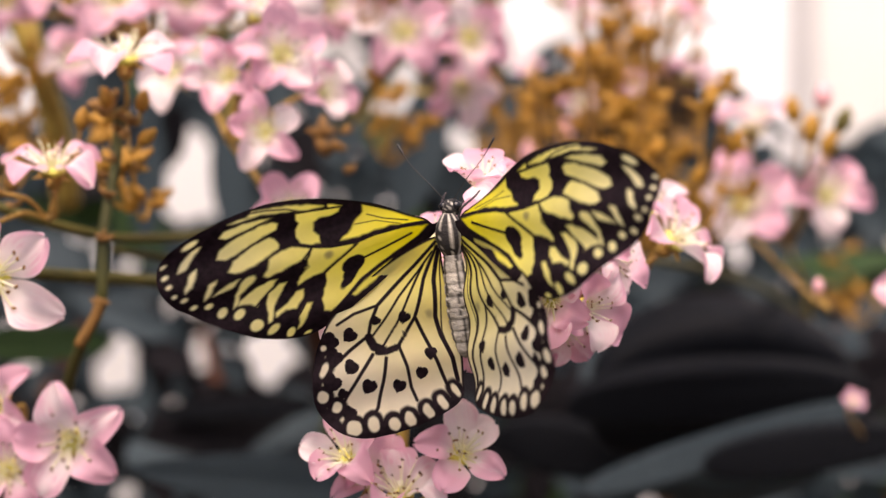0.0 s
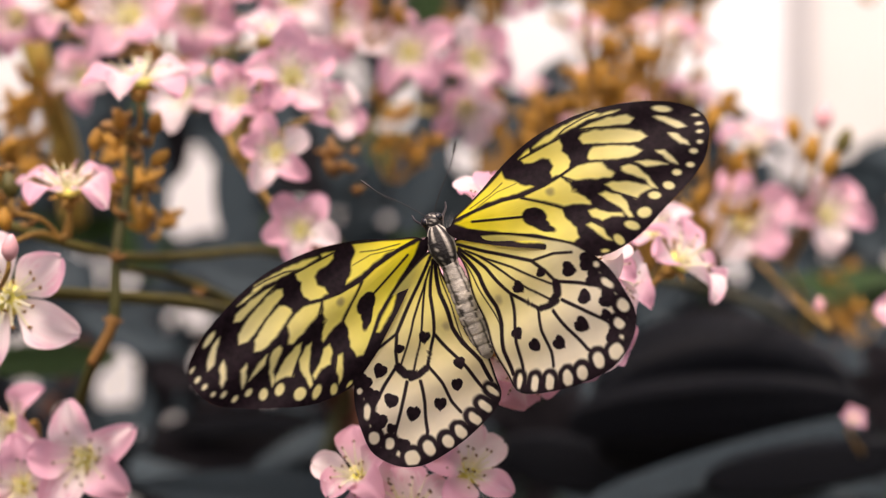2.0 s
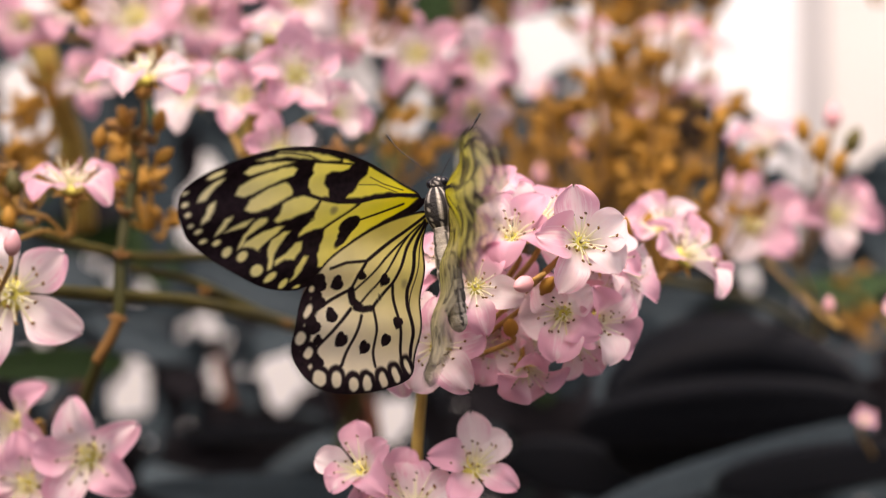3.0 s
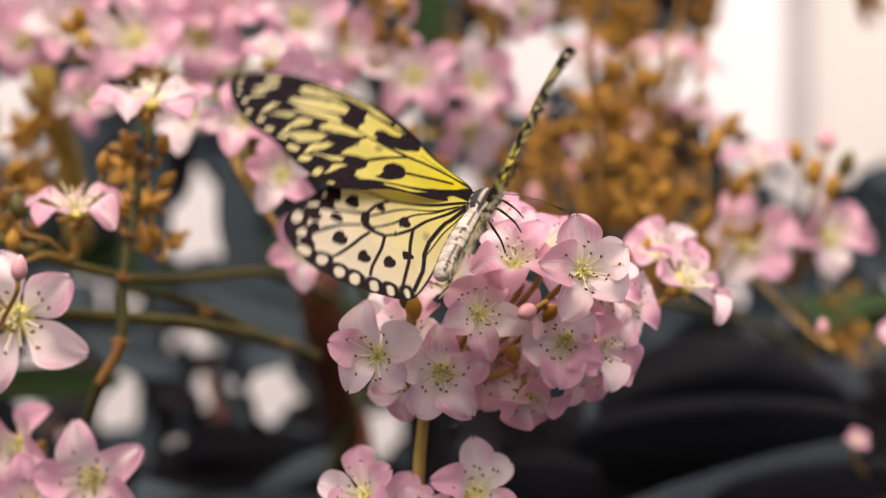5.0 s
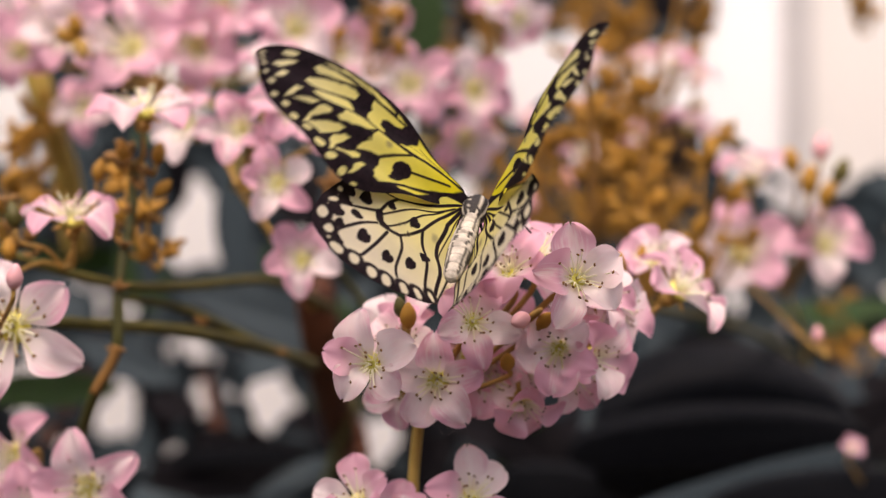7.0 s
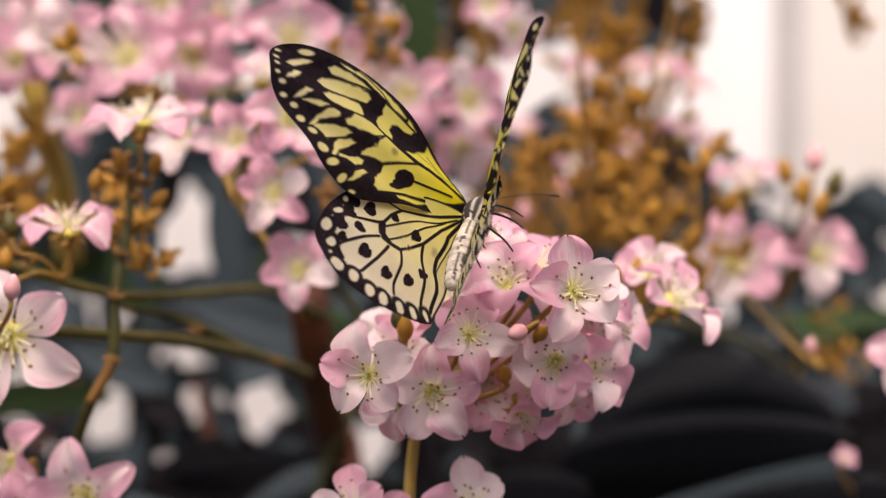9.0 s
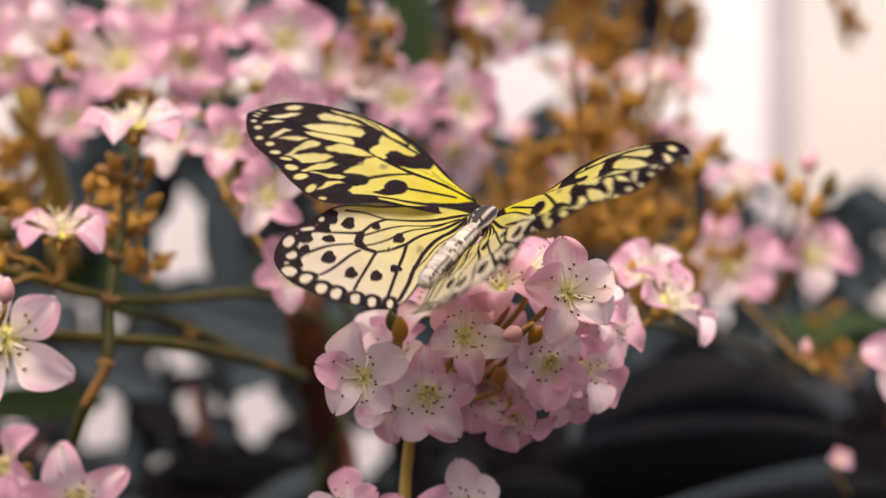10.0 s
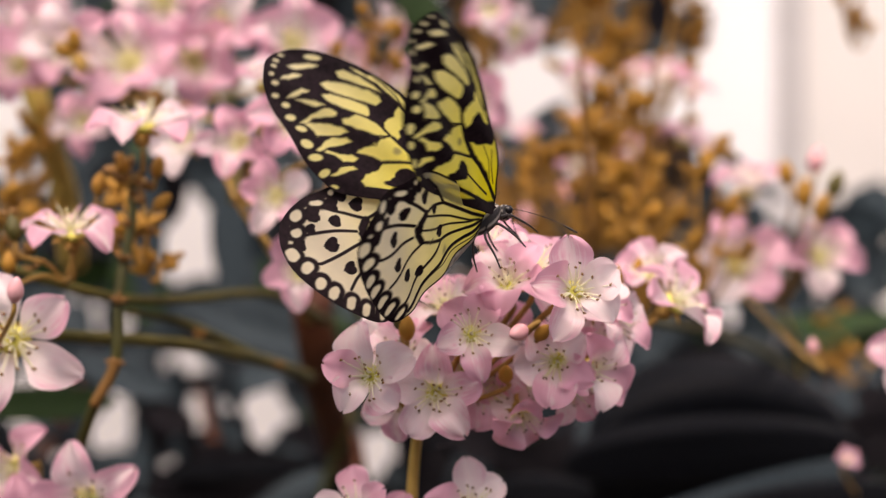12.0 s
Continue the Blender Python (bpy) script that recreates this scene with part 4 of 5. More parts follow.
cluster("blurred pink blossom cluster high in the shrub", n, [
    (spot(-185.9, 123.4, 0.547), 0.0188, (0, -1, 0.1), 0.1),
    (spot(-220.1, 131.9, 0.561), 0.0176, (-0.2, -1, 0.1), 0.3),
    (spot(-235.5, 142.2, 0.567), 0.0149, (-0.4, -1, 0.2), 0.8),
    (spot(-146.6, 125.1, 0.561), 0.0162, (0.1, -1, 0), 0.5),
    (spot(-86.8, 135.3, 0.561), 0.0183, (0.1, -1, 0.1), 0.0),
    (spot(-252.6, 121.7, 0.576), 0.0143, (-0.2, -1, 0.1), 0.5),
    (spot(-131.2, 147.3, 0.561), 0.0155, (0.1, -1, 0), 0.5),
    (spot(-165.4, 161.0, 0.576), 0.0172, (0.1, -1, 0), 0.2),
    (spot(-247.4, 150.7, 0.590), 0.0167, (0.1, -1, 0), 0.2),
    (spot(-213.0, 88.0, 0.640), 0.0140, (-0.1, -1, 0.1), 0.7),
    (spot(-62.9, 120.0, 0.621), 0.0164, (0.3, -1, 0.1), 0.7),
], [(spot(-220.1, 135.3, 0.520), (0, -0.5, 1), 0.008, M_OCHRE), (spot(-216.7, 125.1, 0.520), (0.2, -0.5, -1), 0.008, M_CALYX), (spot(-225.2, 130.2, 0.520), (-0.6, -0.5, 0.3), 0.007, M_OCHRE)], ([spot(-124.4, 37.9, 0.621), spot(-124.4, 82.4, 0.621), n], 0.0016, 0.001))
n = spot(-1.4, 65.3, 0.685)
cluster("blurred pink blossom pair behind the butterfly", n, [
    (spot(-17.5, 101.0, 0.590), 0.0168, (-0.1, -1, 0.1), 0.1),
    (spot(20.8, 97.5, 0.605), 0.0158, (0.3, -1, 0), 0.5),
    (spot(-32.1, 144.0, 0.596), 0.0105, (0.8, -0.5, 0), 0.5),
    (spot(15.7, 70.4, 0.621), 0.0141, (0.2, -0.8, -0.4), 0.9),
], (), ([spot(-49.2, 48.2, 0.719), spot(-28.7, 68.7, 0.702), n], 0.0012, 0.001))
n = spot(39.6, 123.4, 0.719)
cluster("pink blossom tips at the top of the shrub", n, [
    (spot(47.0, 142.0, 0.621), 0.0120, (0.4, -1, -0.2), 0.1),
    (spot(32.8, 154.1, 0.636), 0.0110, (0, -1, 0.2), 0.6),
])
n = spot(210.5, -27.0, 0.719)
cluster("blurred pale pink blossom cluster beside bud tips", n, [
    (spot(182.5, -2.4, 0.605), 0.0205, (0, -1, 0.35), 0.1),
    (spot(232.7, 3.8, 0.636), 0.0180, (0.2, -1, 0.35), 0.5),
    (spot(190.0, 44.8, 0.652), 0.0153, (0, -0.5, 0.9), 0.5),
], [(spot(231.7, 61.2, 0.590), (0.1, 0, 1), 0.010, M_BUD), (spot(213.9, 53.3, 0.605), (-0.2, 0, 1), 0.010, M_OCHRE), (spot(243.0, 46.5, 0.590), (0.4, 0, 1), 0.010, M_STALK),
    (spot(224.2, 41.4, 0.590), (0.1, 0, 1), 0.011, M_OCHRE), (spot(234.5, 32.8, 0.590), (0.3, 0, 1), 0.010, M_OCHRE)],
    ([spot(224.2, -88.5, 0.793), spot(220.8, -54.3, 0.755), n], 0.0014, 0.001))
n = spot(125.1, -44.1, 0.456)
cluster("nodding pink blossom seen from the side", n, [
    (spot(143.9, -24.3, 0.414), 0.0132, (0.62, -0.45, 0.62), 0.35, 10),
    (spot(131.2, -7.2, 0.432), 0.0104, (-0.3, -0.6, 0.7), 0.5),
], [(spot(111.4, -9.9, 0.432), (0.1, -0.2, 1), 0.006, M_OCHRE), (spot(121.7, -3.1, 0.432), (0.3, -0.2, 1), 0.005, M_OCHRE)])
n = spot(278.9, -95.4, 0.534)
cluster("pale pink blossom at the edge of the shrub", n, [
    (spot(291.2, -58.4, 0.481), 0.0149, (-0.2, -1, 0.1), 0.1),
])

n = spot(255.0, -139.8, 0.652)
cluster("small pale blossom low among the dark leaves", n, [
    (spot(249.8, -120.0, 0.600), 0.0052, (0, -0.8, 0.6), 0.1),
])

def bud_mesh(k):
    bm = bmesh.new()
    egg(bm, (0, 0, 0), (0, 0, 1), 1.0, 0.24 + 0.04 * (k % 4), 5, 7)
    return finished("bud", bm, M_OCHRE if k < 4 else M_BRACT)


BUDS = [bud_mesh(k) for k in range(8)]


def bud_at(root, at, axis, length, k):
    return shared("bud", BUDS[k], root, aim(at, axis, 0, length))


# ---- the shrub: stems, branches, leaves ----
shrub = tagged(new("shrub"), "flowering shrub with olive twigs and dark leathery leaves", "shrub")
shrub.location = (-0.02, 0.60, 0)


def branch(pts, r0, r1, mat=None):
    bm = bmesh.new()
    line = smooth_line([Vector(p) - shrub.location for p in pts], 6)
    k = len(line)
    tube(bm, line, [(r0 + (r1 - r0) * i / (k - 1)) * (1 + 0.10 * noise.noise(line[i] * 90)) for i in range(k)], 9)
    return part("branch", bm, mat or M_TWIG, shrub)


branch([(0.0, 0.66, 0.0), (0.0, 0.68, 0.5), spot(-49.2, -163.7, 0.850), spot(-59.5, -109.0, 0.850), spot(-69.7, -68.0, 0.685), spot(-76.6, -20.0, 0.652)], 0.010, 0.0080, M_BARK)
branch([spot(-76.6, -68.0, 0.590), spot(-103.9, -58.4, 0.534), spot(-155.2, -47.5, 0.481), spot(-223.5, -42.4, 0.444), spot(-288.5, -35.5, 0.432)], 0.0024, 0.0015, M_STALK)
branch([spot(-66.3, -33.8, 0.621), spot(-100.5, -17.4, 0.561), spot(-151.7, -20.2, 0.507), spot(-189.3, -20.2, 0.481), spot(-233.8, -9.9, 0.456), spot(-281.6, 7.2, 0.444)], 0.0017, 0.0013, M_STALK)
branch([spot(-103.9, -58.4, 0.534), spot(-151.7, -35.5, 0.507), spot(-189.3, -27.0, 0.481)], 0.0017, 0.0012, M_STALK)
branch([spot(-233.8, -177.4, 0.507), spot(-215.0, -102.2, 0.456), spot(-197.9, -64.6, 0.437), spot(-195.2, -54.3, 0.432), spot(-193.4, -13.3, 0.435), spot(-185.9, 27.7, 0.442), spot(-185.9, 55.0, 0.444)], 0.0017, 0.0013, M_TWIG)
branch([spot(-195.2, -56.1, 0.432), spot(-199.6, -68.0, 0.432), spot(-209.8, -85.1, 0.432)], 0.0016, 0.0013, M_BRACT)
branch([spot(-124.4, 37.9, 0.621), spot(-125.1, 109.7, 0.621), spot(-129.5, 143.9, 0.621), spot(-131.2, 178.1, 0.621)], 0.0016, 0.0013, M_TWIG)
branch([spot(-220.0, 0.0, 0.680), spot(-227.0, 50.0, 0.660), spot(-240.0, 92.0, 0.640), spot(-258.0, 164.4, 0.640)], 0.0058, 0.0046, M_STEM)
branch([spot(-76.6, -177.4, 0.793), spot(-66.3, -129.5, 0.793), spot(-49.2, -88.5, 0.793)], 0.0022, 0.0018, M_TWIG)
branch([spot(-28.7, -61.2, 0.534), spot(-49.2, -27.0, 0.534), spot(-76.6, 7.2, 0.507)], 0.0015, 0.0011, M_TWIG)
branch([spot(-62.9, 41.4, 0.719), spot(-35.5, 68.7, 0.685), spot(-18.5, 85.8, 0.652)], 0.0016, 0.0013, M_STALK)
branch([spot(220.8, -68.0, 0.793), spot(186.6, -47.5, 0.719), spot(125.1, -33.8, 0.621), spot(77.2, -40.7, 0.561)], 0.0018, 0.0014, M_STALK)
for p in ((1060,430,1040,40), (1120,470,1180,60), (980,460,960,200), (1240,460,1290,300)):
    branch([spot((p[0] - 784) * 0.3418, (441 - p[1]) * 0.3418, 0.60), spot((p[2] - 784) * 0.3418, (441 - p[3]) * 0.3418, 0.58)], 0.0014, 0.0008, M_BRACT)

def bracts(spots, r):
    for c in spots:
        for j in range(3):
            ax = Vector((rb.uniform(-1, 1), rb.uniform(-0.8, 0.2), rb.uniform(0.1, 1)))
            bud_at(shrub, Vector(c) - shrub.location + ax * 0.0012, ax, r * rb.uniform(1.4, 2.2), 4 + j).name = "bract"


rb = random.Random(8)
bracts([spot(-143.2, -43.4, 0.481), spot(-93.0, -61.9, 0.534), spot(-195.5, -60.5, 0.432), spot(-194.5, -21.9, 0.432), spot(-190.7, 3.8, 0.435), spot(-187.3, 24.3, 0.437), spot(-183.9, 41.4, 0.439), spot(-192.1, 15.7, 0.437), spot(-223.5, -9.9, 0.444), spot(-247.4, -3.1, 0.439)], 0.0017)
bracts([spot(-179.8, 37.9, 0.432), spot(-174.0, 19.1, 0.437), spot(-178.4, 48.2, 0.432), spot(-192.1, 51.6, 0.432), spot(-257.7, 3.8, 0.432), spot(-262.8, 14.0, 0.432), spot(-261.1, 31.1, 0.432), spot(-249.2, 7.2, 0.432), spot(-56.1, 31.1, 0.481), spot(-53.3, 41.4, 0.481), spot(-49.2, 17.4, 0.481)], 0.0019)

bracts([spot(-165.4, 93.3, 0.520), spot(-197.9, 112.4, 0.570), spot(-132.9, 129.5, 0.570), spot(-127.1, 118.3, 0.570), spot(-125.1, 109.7, 0.580), spot(-90.2, 139.8, 0.570), spot(-216.7, 110.4, 0.570), spot(-208.1, 112.4, 0.570), spot(-170.5, 99.5, 0.520), spot(-155.2, 91.9, 0.520), spot(-113.5, 43.1, 0.500), spot(-107.3, 37.9, 0.500), spot(-62.9, 31.1, 0.500), spot(-64.6, 41.4, 0.500), spot(-194.5, 56.7, 0.450), spot(-189.3, 60.2, 0.450), spot(-44.1, 126.8, 0.620), spot(-39.6, 135.3, 0.620), spot(-45.8, 120.0, 0.620)], 0.0034)

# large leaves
# Slate copy behind the black leaf; its colour paints that leaf's lit rim.
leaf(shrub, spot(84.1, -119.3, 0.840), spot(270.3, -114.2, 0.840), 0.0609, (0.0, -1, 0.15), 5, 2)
# Broad leaves whose near-black colour carries their shaded faces.
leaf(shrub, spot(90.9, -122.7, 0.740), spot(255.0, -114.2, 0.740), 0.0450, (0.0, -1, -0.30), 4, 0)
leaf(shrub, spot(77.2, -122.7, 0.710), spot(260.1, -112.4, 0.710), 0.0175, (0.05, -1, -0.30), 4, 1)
# Slate copy whose colour stands for the sheen low on the dark leaf.
leaf(shrub, spot(87.5, -172.3, 0.680), spot(260.1, -119.3, 0.680), 0.0098, (-0.1, -0.95, 0.35), 5, 2)
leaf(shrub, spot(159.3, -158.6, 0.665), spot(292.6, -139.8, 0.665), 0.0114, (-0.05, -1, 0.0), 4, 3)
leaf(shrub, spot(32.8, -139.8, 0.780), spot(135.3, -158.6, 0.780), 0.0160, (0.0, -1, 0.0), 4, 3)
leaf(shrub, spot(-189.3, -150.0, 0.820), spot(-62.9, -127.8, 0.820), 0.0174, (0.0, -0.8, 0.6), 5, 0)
# Black strip of leaf put where a shadow crosses the slate leaf.
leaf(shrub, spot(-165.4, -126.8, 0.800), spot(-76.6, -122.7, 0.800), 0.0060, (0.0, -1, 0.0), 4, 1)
leaf(shrub, spot(-176.4, -27.0, 1.000), spot(-171.6, 65.3, 1.000), 0.0105, (0.1, -1, 0.1), 2, 1)
leaf(shrub, spot(-122.7, -21.9, 1.000), spot(-127.1, 68.7, 1.000), 0.0125, (-0.1, -1, 0.1), 2, 2)
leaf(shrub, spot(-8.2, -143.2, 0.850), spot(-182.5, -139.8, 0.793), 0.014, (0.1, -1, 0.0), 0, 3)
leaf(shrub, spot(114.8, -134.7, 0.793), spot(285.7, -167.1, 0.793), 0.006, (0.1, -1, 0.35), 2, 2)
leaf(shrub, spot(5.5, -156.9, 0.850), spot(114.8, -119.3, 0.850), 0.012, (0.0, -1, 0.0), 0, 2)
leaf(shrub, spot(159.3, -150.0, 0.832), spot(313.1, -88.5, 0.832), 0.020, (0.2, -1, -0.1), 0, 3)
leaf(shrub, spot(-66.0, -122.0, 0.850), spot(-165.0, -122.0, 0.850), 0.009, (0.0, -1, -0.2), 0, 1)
leaf(shrub, spot(-8.2, -177.4, 0.850), spot(-182.5, -156.9, 0.590), 0.014, (0.1, -0.95, 0.3), 2, 1)
leaf(shrub, spot(-192.8, -81.7, 0.719), spot(-298.7, -85.1, 0.590), 0.007, (0.0, -1, 0.1), 1, 2)
leaf(shrub, spot(-13.3, 181.5, 0.850), spot(-6.5, 106.3, 0.850), 0.013, (0.3, -1, 0.2), 1, 0)
leaf(shrub, spot(285.7, -33.8, 0.850), spot(200.3, -35.5, 0.832), 0.006, (0.0, -0.8, 0.6), 1, 1)
leaf(shrub, spot(-62.9, -50.9, 0.850), spot(-158.6, -20.2, 0.850), 0.013, (0.0, -1, 0.2), 2, 0)
leaf(shrub, spot(-158.6, -78.3, 0.850), spot(-223.5, -50.9, 0.850), 0.010, (0.0, -1, 0.2), 2, 0)
leaf(shrub, spot(-56.1, 27.7, 0.850), spot(-62.9, 92.6, 0.850), 0.014, (0.2, -1, 0.1), 2, 2)
leaf(shrub, spot(-21.9, -9.9, 0.850), spot(2.1, 85.8, 0.850), 0.014, (0.2, -1, 0.1), 2, 1)
leaf(shrub, spot(26.0, 37.9, 0.850), spot(70.4, 99.5, 0.850), 0.007, (-0.3, -1, 0.1), 2, 3)
leaf(shrub, spot(210.5, 37.9, 0.850), spot(159.3, 82.4, 0.850), 0.004, (-0.3, -1, 0.4), 2, 3)

# gaps in the foliage through which the bright glazing shows: sideways, up, half-width, half-height
# At (-100, 113) the glowing glazing stands in for a brightly lit white petal.
GAPS = [(87, 113, 11, 11), (-100, -87, 10, 16), (-42, -115, 18, 12), (55, 108, 20, 24), (217, 110, 56, 65), (139, 105, 21, 12), (-22, 67, 9, 14), (-155, 105, 15, 7), (-63, 89, 10, 10), (-100, 113, 14, 10), (-56, 127, 8, 8), (-150, 20, 8, 32), (-196, -96, 11, 14), (-248, -92, 7, 8), (-263, 74, 12, 16), (-203, -31, 8, 6), (-153, -63, 9, 4), (-145, -82, 8, 4)]



def open_here(p, spare, gaps=GAPS):
    a, b = p.x / p.y / TAN, (p.z - EYE) / p.y / TAN
    return any(((a - x) / (w + spare)) ** 2 + ((b - y) / (h + spare)) ** 2 < 1 for x, y, w, h in gaps)


rl = random.Random(21)


def scatter(count, near, far, length, keep, tones, spare):
    """Leaves of the shrub's depth, none of them across a gap."""
    made = 0
    while made < count:
        d = rl.uniform(near, far)
        c = spot(rl.uniform(-330, 330), rl.uniform(-230, 200), d)
        if not keep(c.x / d / TAN, (c.z - EYE) / d / TAN):
            continue
        ang = rl.uniform(0, math.tau)
        half = Vector((math.cos(ang), rl.uniform(-0.3, 0.3), math.sin(ang))) * rl.uniform(0.6, 1.0) * length * d
        if any(open_here(c + half * f, spare, GAPS) for f in (-1, -0.5, 0, 0.5, 1)):
            continue
        leaf(shrub, c - half, c + half, half.length * rl.uniform(0.42, 0.60), (rl.uniform(-0.5, 0.5), -1, rl.uniform(-0.3, 0.5)), rl.choice(tones), rl.randrange(4))
        made += 1


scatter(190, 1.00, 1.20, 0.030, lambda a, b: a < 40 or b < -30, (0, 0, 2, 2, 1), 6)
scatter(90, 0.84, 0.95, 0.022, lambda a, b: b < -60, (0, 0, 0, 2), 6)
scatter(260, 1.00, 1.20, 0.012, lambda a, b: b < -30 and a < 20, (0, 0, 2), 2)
scatter(80, 1.00, 1.20, 0.012, lambda a, b: b > 20 and 0 < a < 110, (2, 3), 2)
scatter(40, 0.84, 0.98, 0.011, lambda a, b: 20 < a < 175 and -20 < b < 160, (3, 3, 3, 2), 4)
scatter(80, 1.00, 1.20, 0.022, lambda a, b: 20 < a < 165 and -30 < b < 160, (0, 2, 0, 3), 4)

# the far hedge, leaf on leaf from the ground up, with the same gaps
verts, faces = [], []
LEAF6 = [Vector(v) for v in ((0, 0, 0), (0.75, 0.3, 0.2), (0.8, 0.6, 0.2), (0, 1, -0.1), (-0.8, 0.6, 0.2), (-0.75, 0.3, 0.2), (0, 0.5, -0.05))]
made = 0
while made < 12500:
    c = Vector((rl.uniform(-1.40, 1.20), rl.uniform(1.45, 1.80), rl.uniform(0.0, 2.10)))
    a, b = c.x / c.y / TAN, (c.z - EYE) / c.y / TAN
    if a > 165 and b > 40:
        continue
    ang = rl.uniform(0, math.tau)
    half = Vector((math.cos(ang), rl.uniform(-0.3, 0.3), math.sin(ang))) * rl.uniform(0.021, 0.042)
    if any(open_here(c + half * f, 5) for f in (-1, 0, 1)):
        continue
    m = leaf_pose(c - half, c + half, rl.uniform(0.012, 0.020), (rl.uniform(-0.5, 0.5), -1, rl.uniform(-0.3, 0.6)))
    k = len(verts)
    verts += [(m @ v)[:] for v in LEAF6]
    faces += [(k + i, k + (i + 1) % 6, k + 6) for i in range(6)]
    made += 1
me = bpy.data.meshes.new("hedge")
me.from_pydata(verts, [], faces)
me.materials.append(M_LEAF3)
tagged(new("hedge", me), "dense dark slate-green hedge behind the shrub", "hedge", kind="stuff")
for x0, x1 in ((-0.30, -0.24), (-0.12, -0.16), (0.14, 0.18), (0.30, 0.27)):
    branch([(x0 * 0.3, 0.85, 0.0), (x0 * 0.7, 0.95, 0.45), (x0, 1.08, 0.85), (x1, 1.12, 1.02)], 0.008, 0.003, M_BARK)

# ---- ochre sprays of old calyces and small buds ----
def ochre_spray(label, centre, spread, count, seed):
    root = tagged(new("bud_spray"), label, "flower spray", "ochre sprays of the shrub")
    rnd = random.Random(seed)
    spread *= 1.42
    size = 0.5 + 0.5 * min(1, spread / 0.034)
    foot = Vector(centre) - Vector((0, 0, spread * 1.1))
    root.location = foot
    for i in range(int(count * 0.8)):
        a, f = rnd.uniform(0, math.tau), rnd.random() ** 0.6
        tip = Vector(centre) + Vector((math.cos(a) * f, rnd.uniform(-0.6, 0.6), math.sin(a) * f)) * spread - foot
        bm = bmesh.new()
        tube(bm, smooth_line([tip * 0.15, tip * 0.6 + Vector((0, 0, -0.003)), tip], 4), 0.0007, 6)
        sprig = part("sprig", bm, M_OCHRE, root)
        for j in range(6):
            ax = Vector((rnd.uniform(-1, 1), rnd.uniform(-1, 0.3), rnd.uniform(-0.2, 1)))
            bud_at(sprig, tip + ax * rnd.uniform(0.001, 0.007), ax, size * rnd.uniform(0.005, 0.0098), rnd.randrange(4))


for i, (c, s, k) in enumerate(((spot(120.0, 112.0, 0.774), 0.0260, 16), (spot(130.0, 134.0, 0.774), 0.0260, 15), (spot(98.0, 55.0, 0.668), 0.0210, 13), (spot(120.0, 56.0, 0.636), 0.0220, 9),
                               (spot(52.0, 45.0, 0.702), 0.0150, 8), (spot(77.2, 24.0, 0.636), 0.0150, 4), (spot(155.8, 14.0, 0.576), 0.0177, 10), (spot(-28.7, 55.0, 0.636), 0.0134, 8),
                               (spot(96.0, 148.0, 0.774), 0.0190, 11), (spot(-261.1, 37.9, 0.534), 0.0121, 10), (spot(-175.7, 20.8, 0.481), 0.0092, 8), (spot(256.7, -50.9, 0.832), 0.0120, 4), (spot(244.7, -44.0, 0.850), 0.0120, 6),
                               (spot(-45.8, 130.2, 0.576), 0.0101, 6), (spot(-247.4, 58.4, 0.590), 0.0128, 8), (spot(255.0, 152.0, 0.774), 0.0110, 7))):
    ochre_spray("ochre spray of small buds and old calyces", c, s, k, 300 + i)

# ---- the butterfly and what moves ----
fly, wing, antennae = butterfly()


def body_pose(x, y, z, rx, ry, rz):
    return pose(x / 1000, y / 1000, EYE + z / 1000, rx, ry, rz)


def feeler_pose(droop):
    """An antenna tipped down about the front of the head."""
    c = Matrix.Translation((0, 0.0078, 0.0004))
    return c @ pose(0, 0, 0, -droop) @ c.inverted()


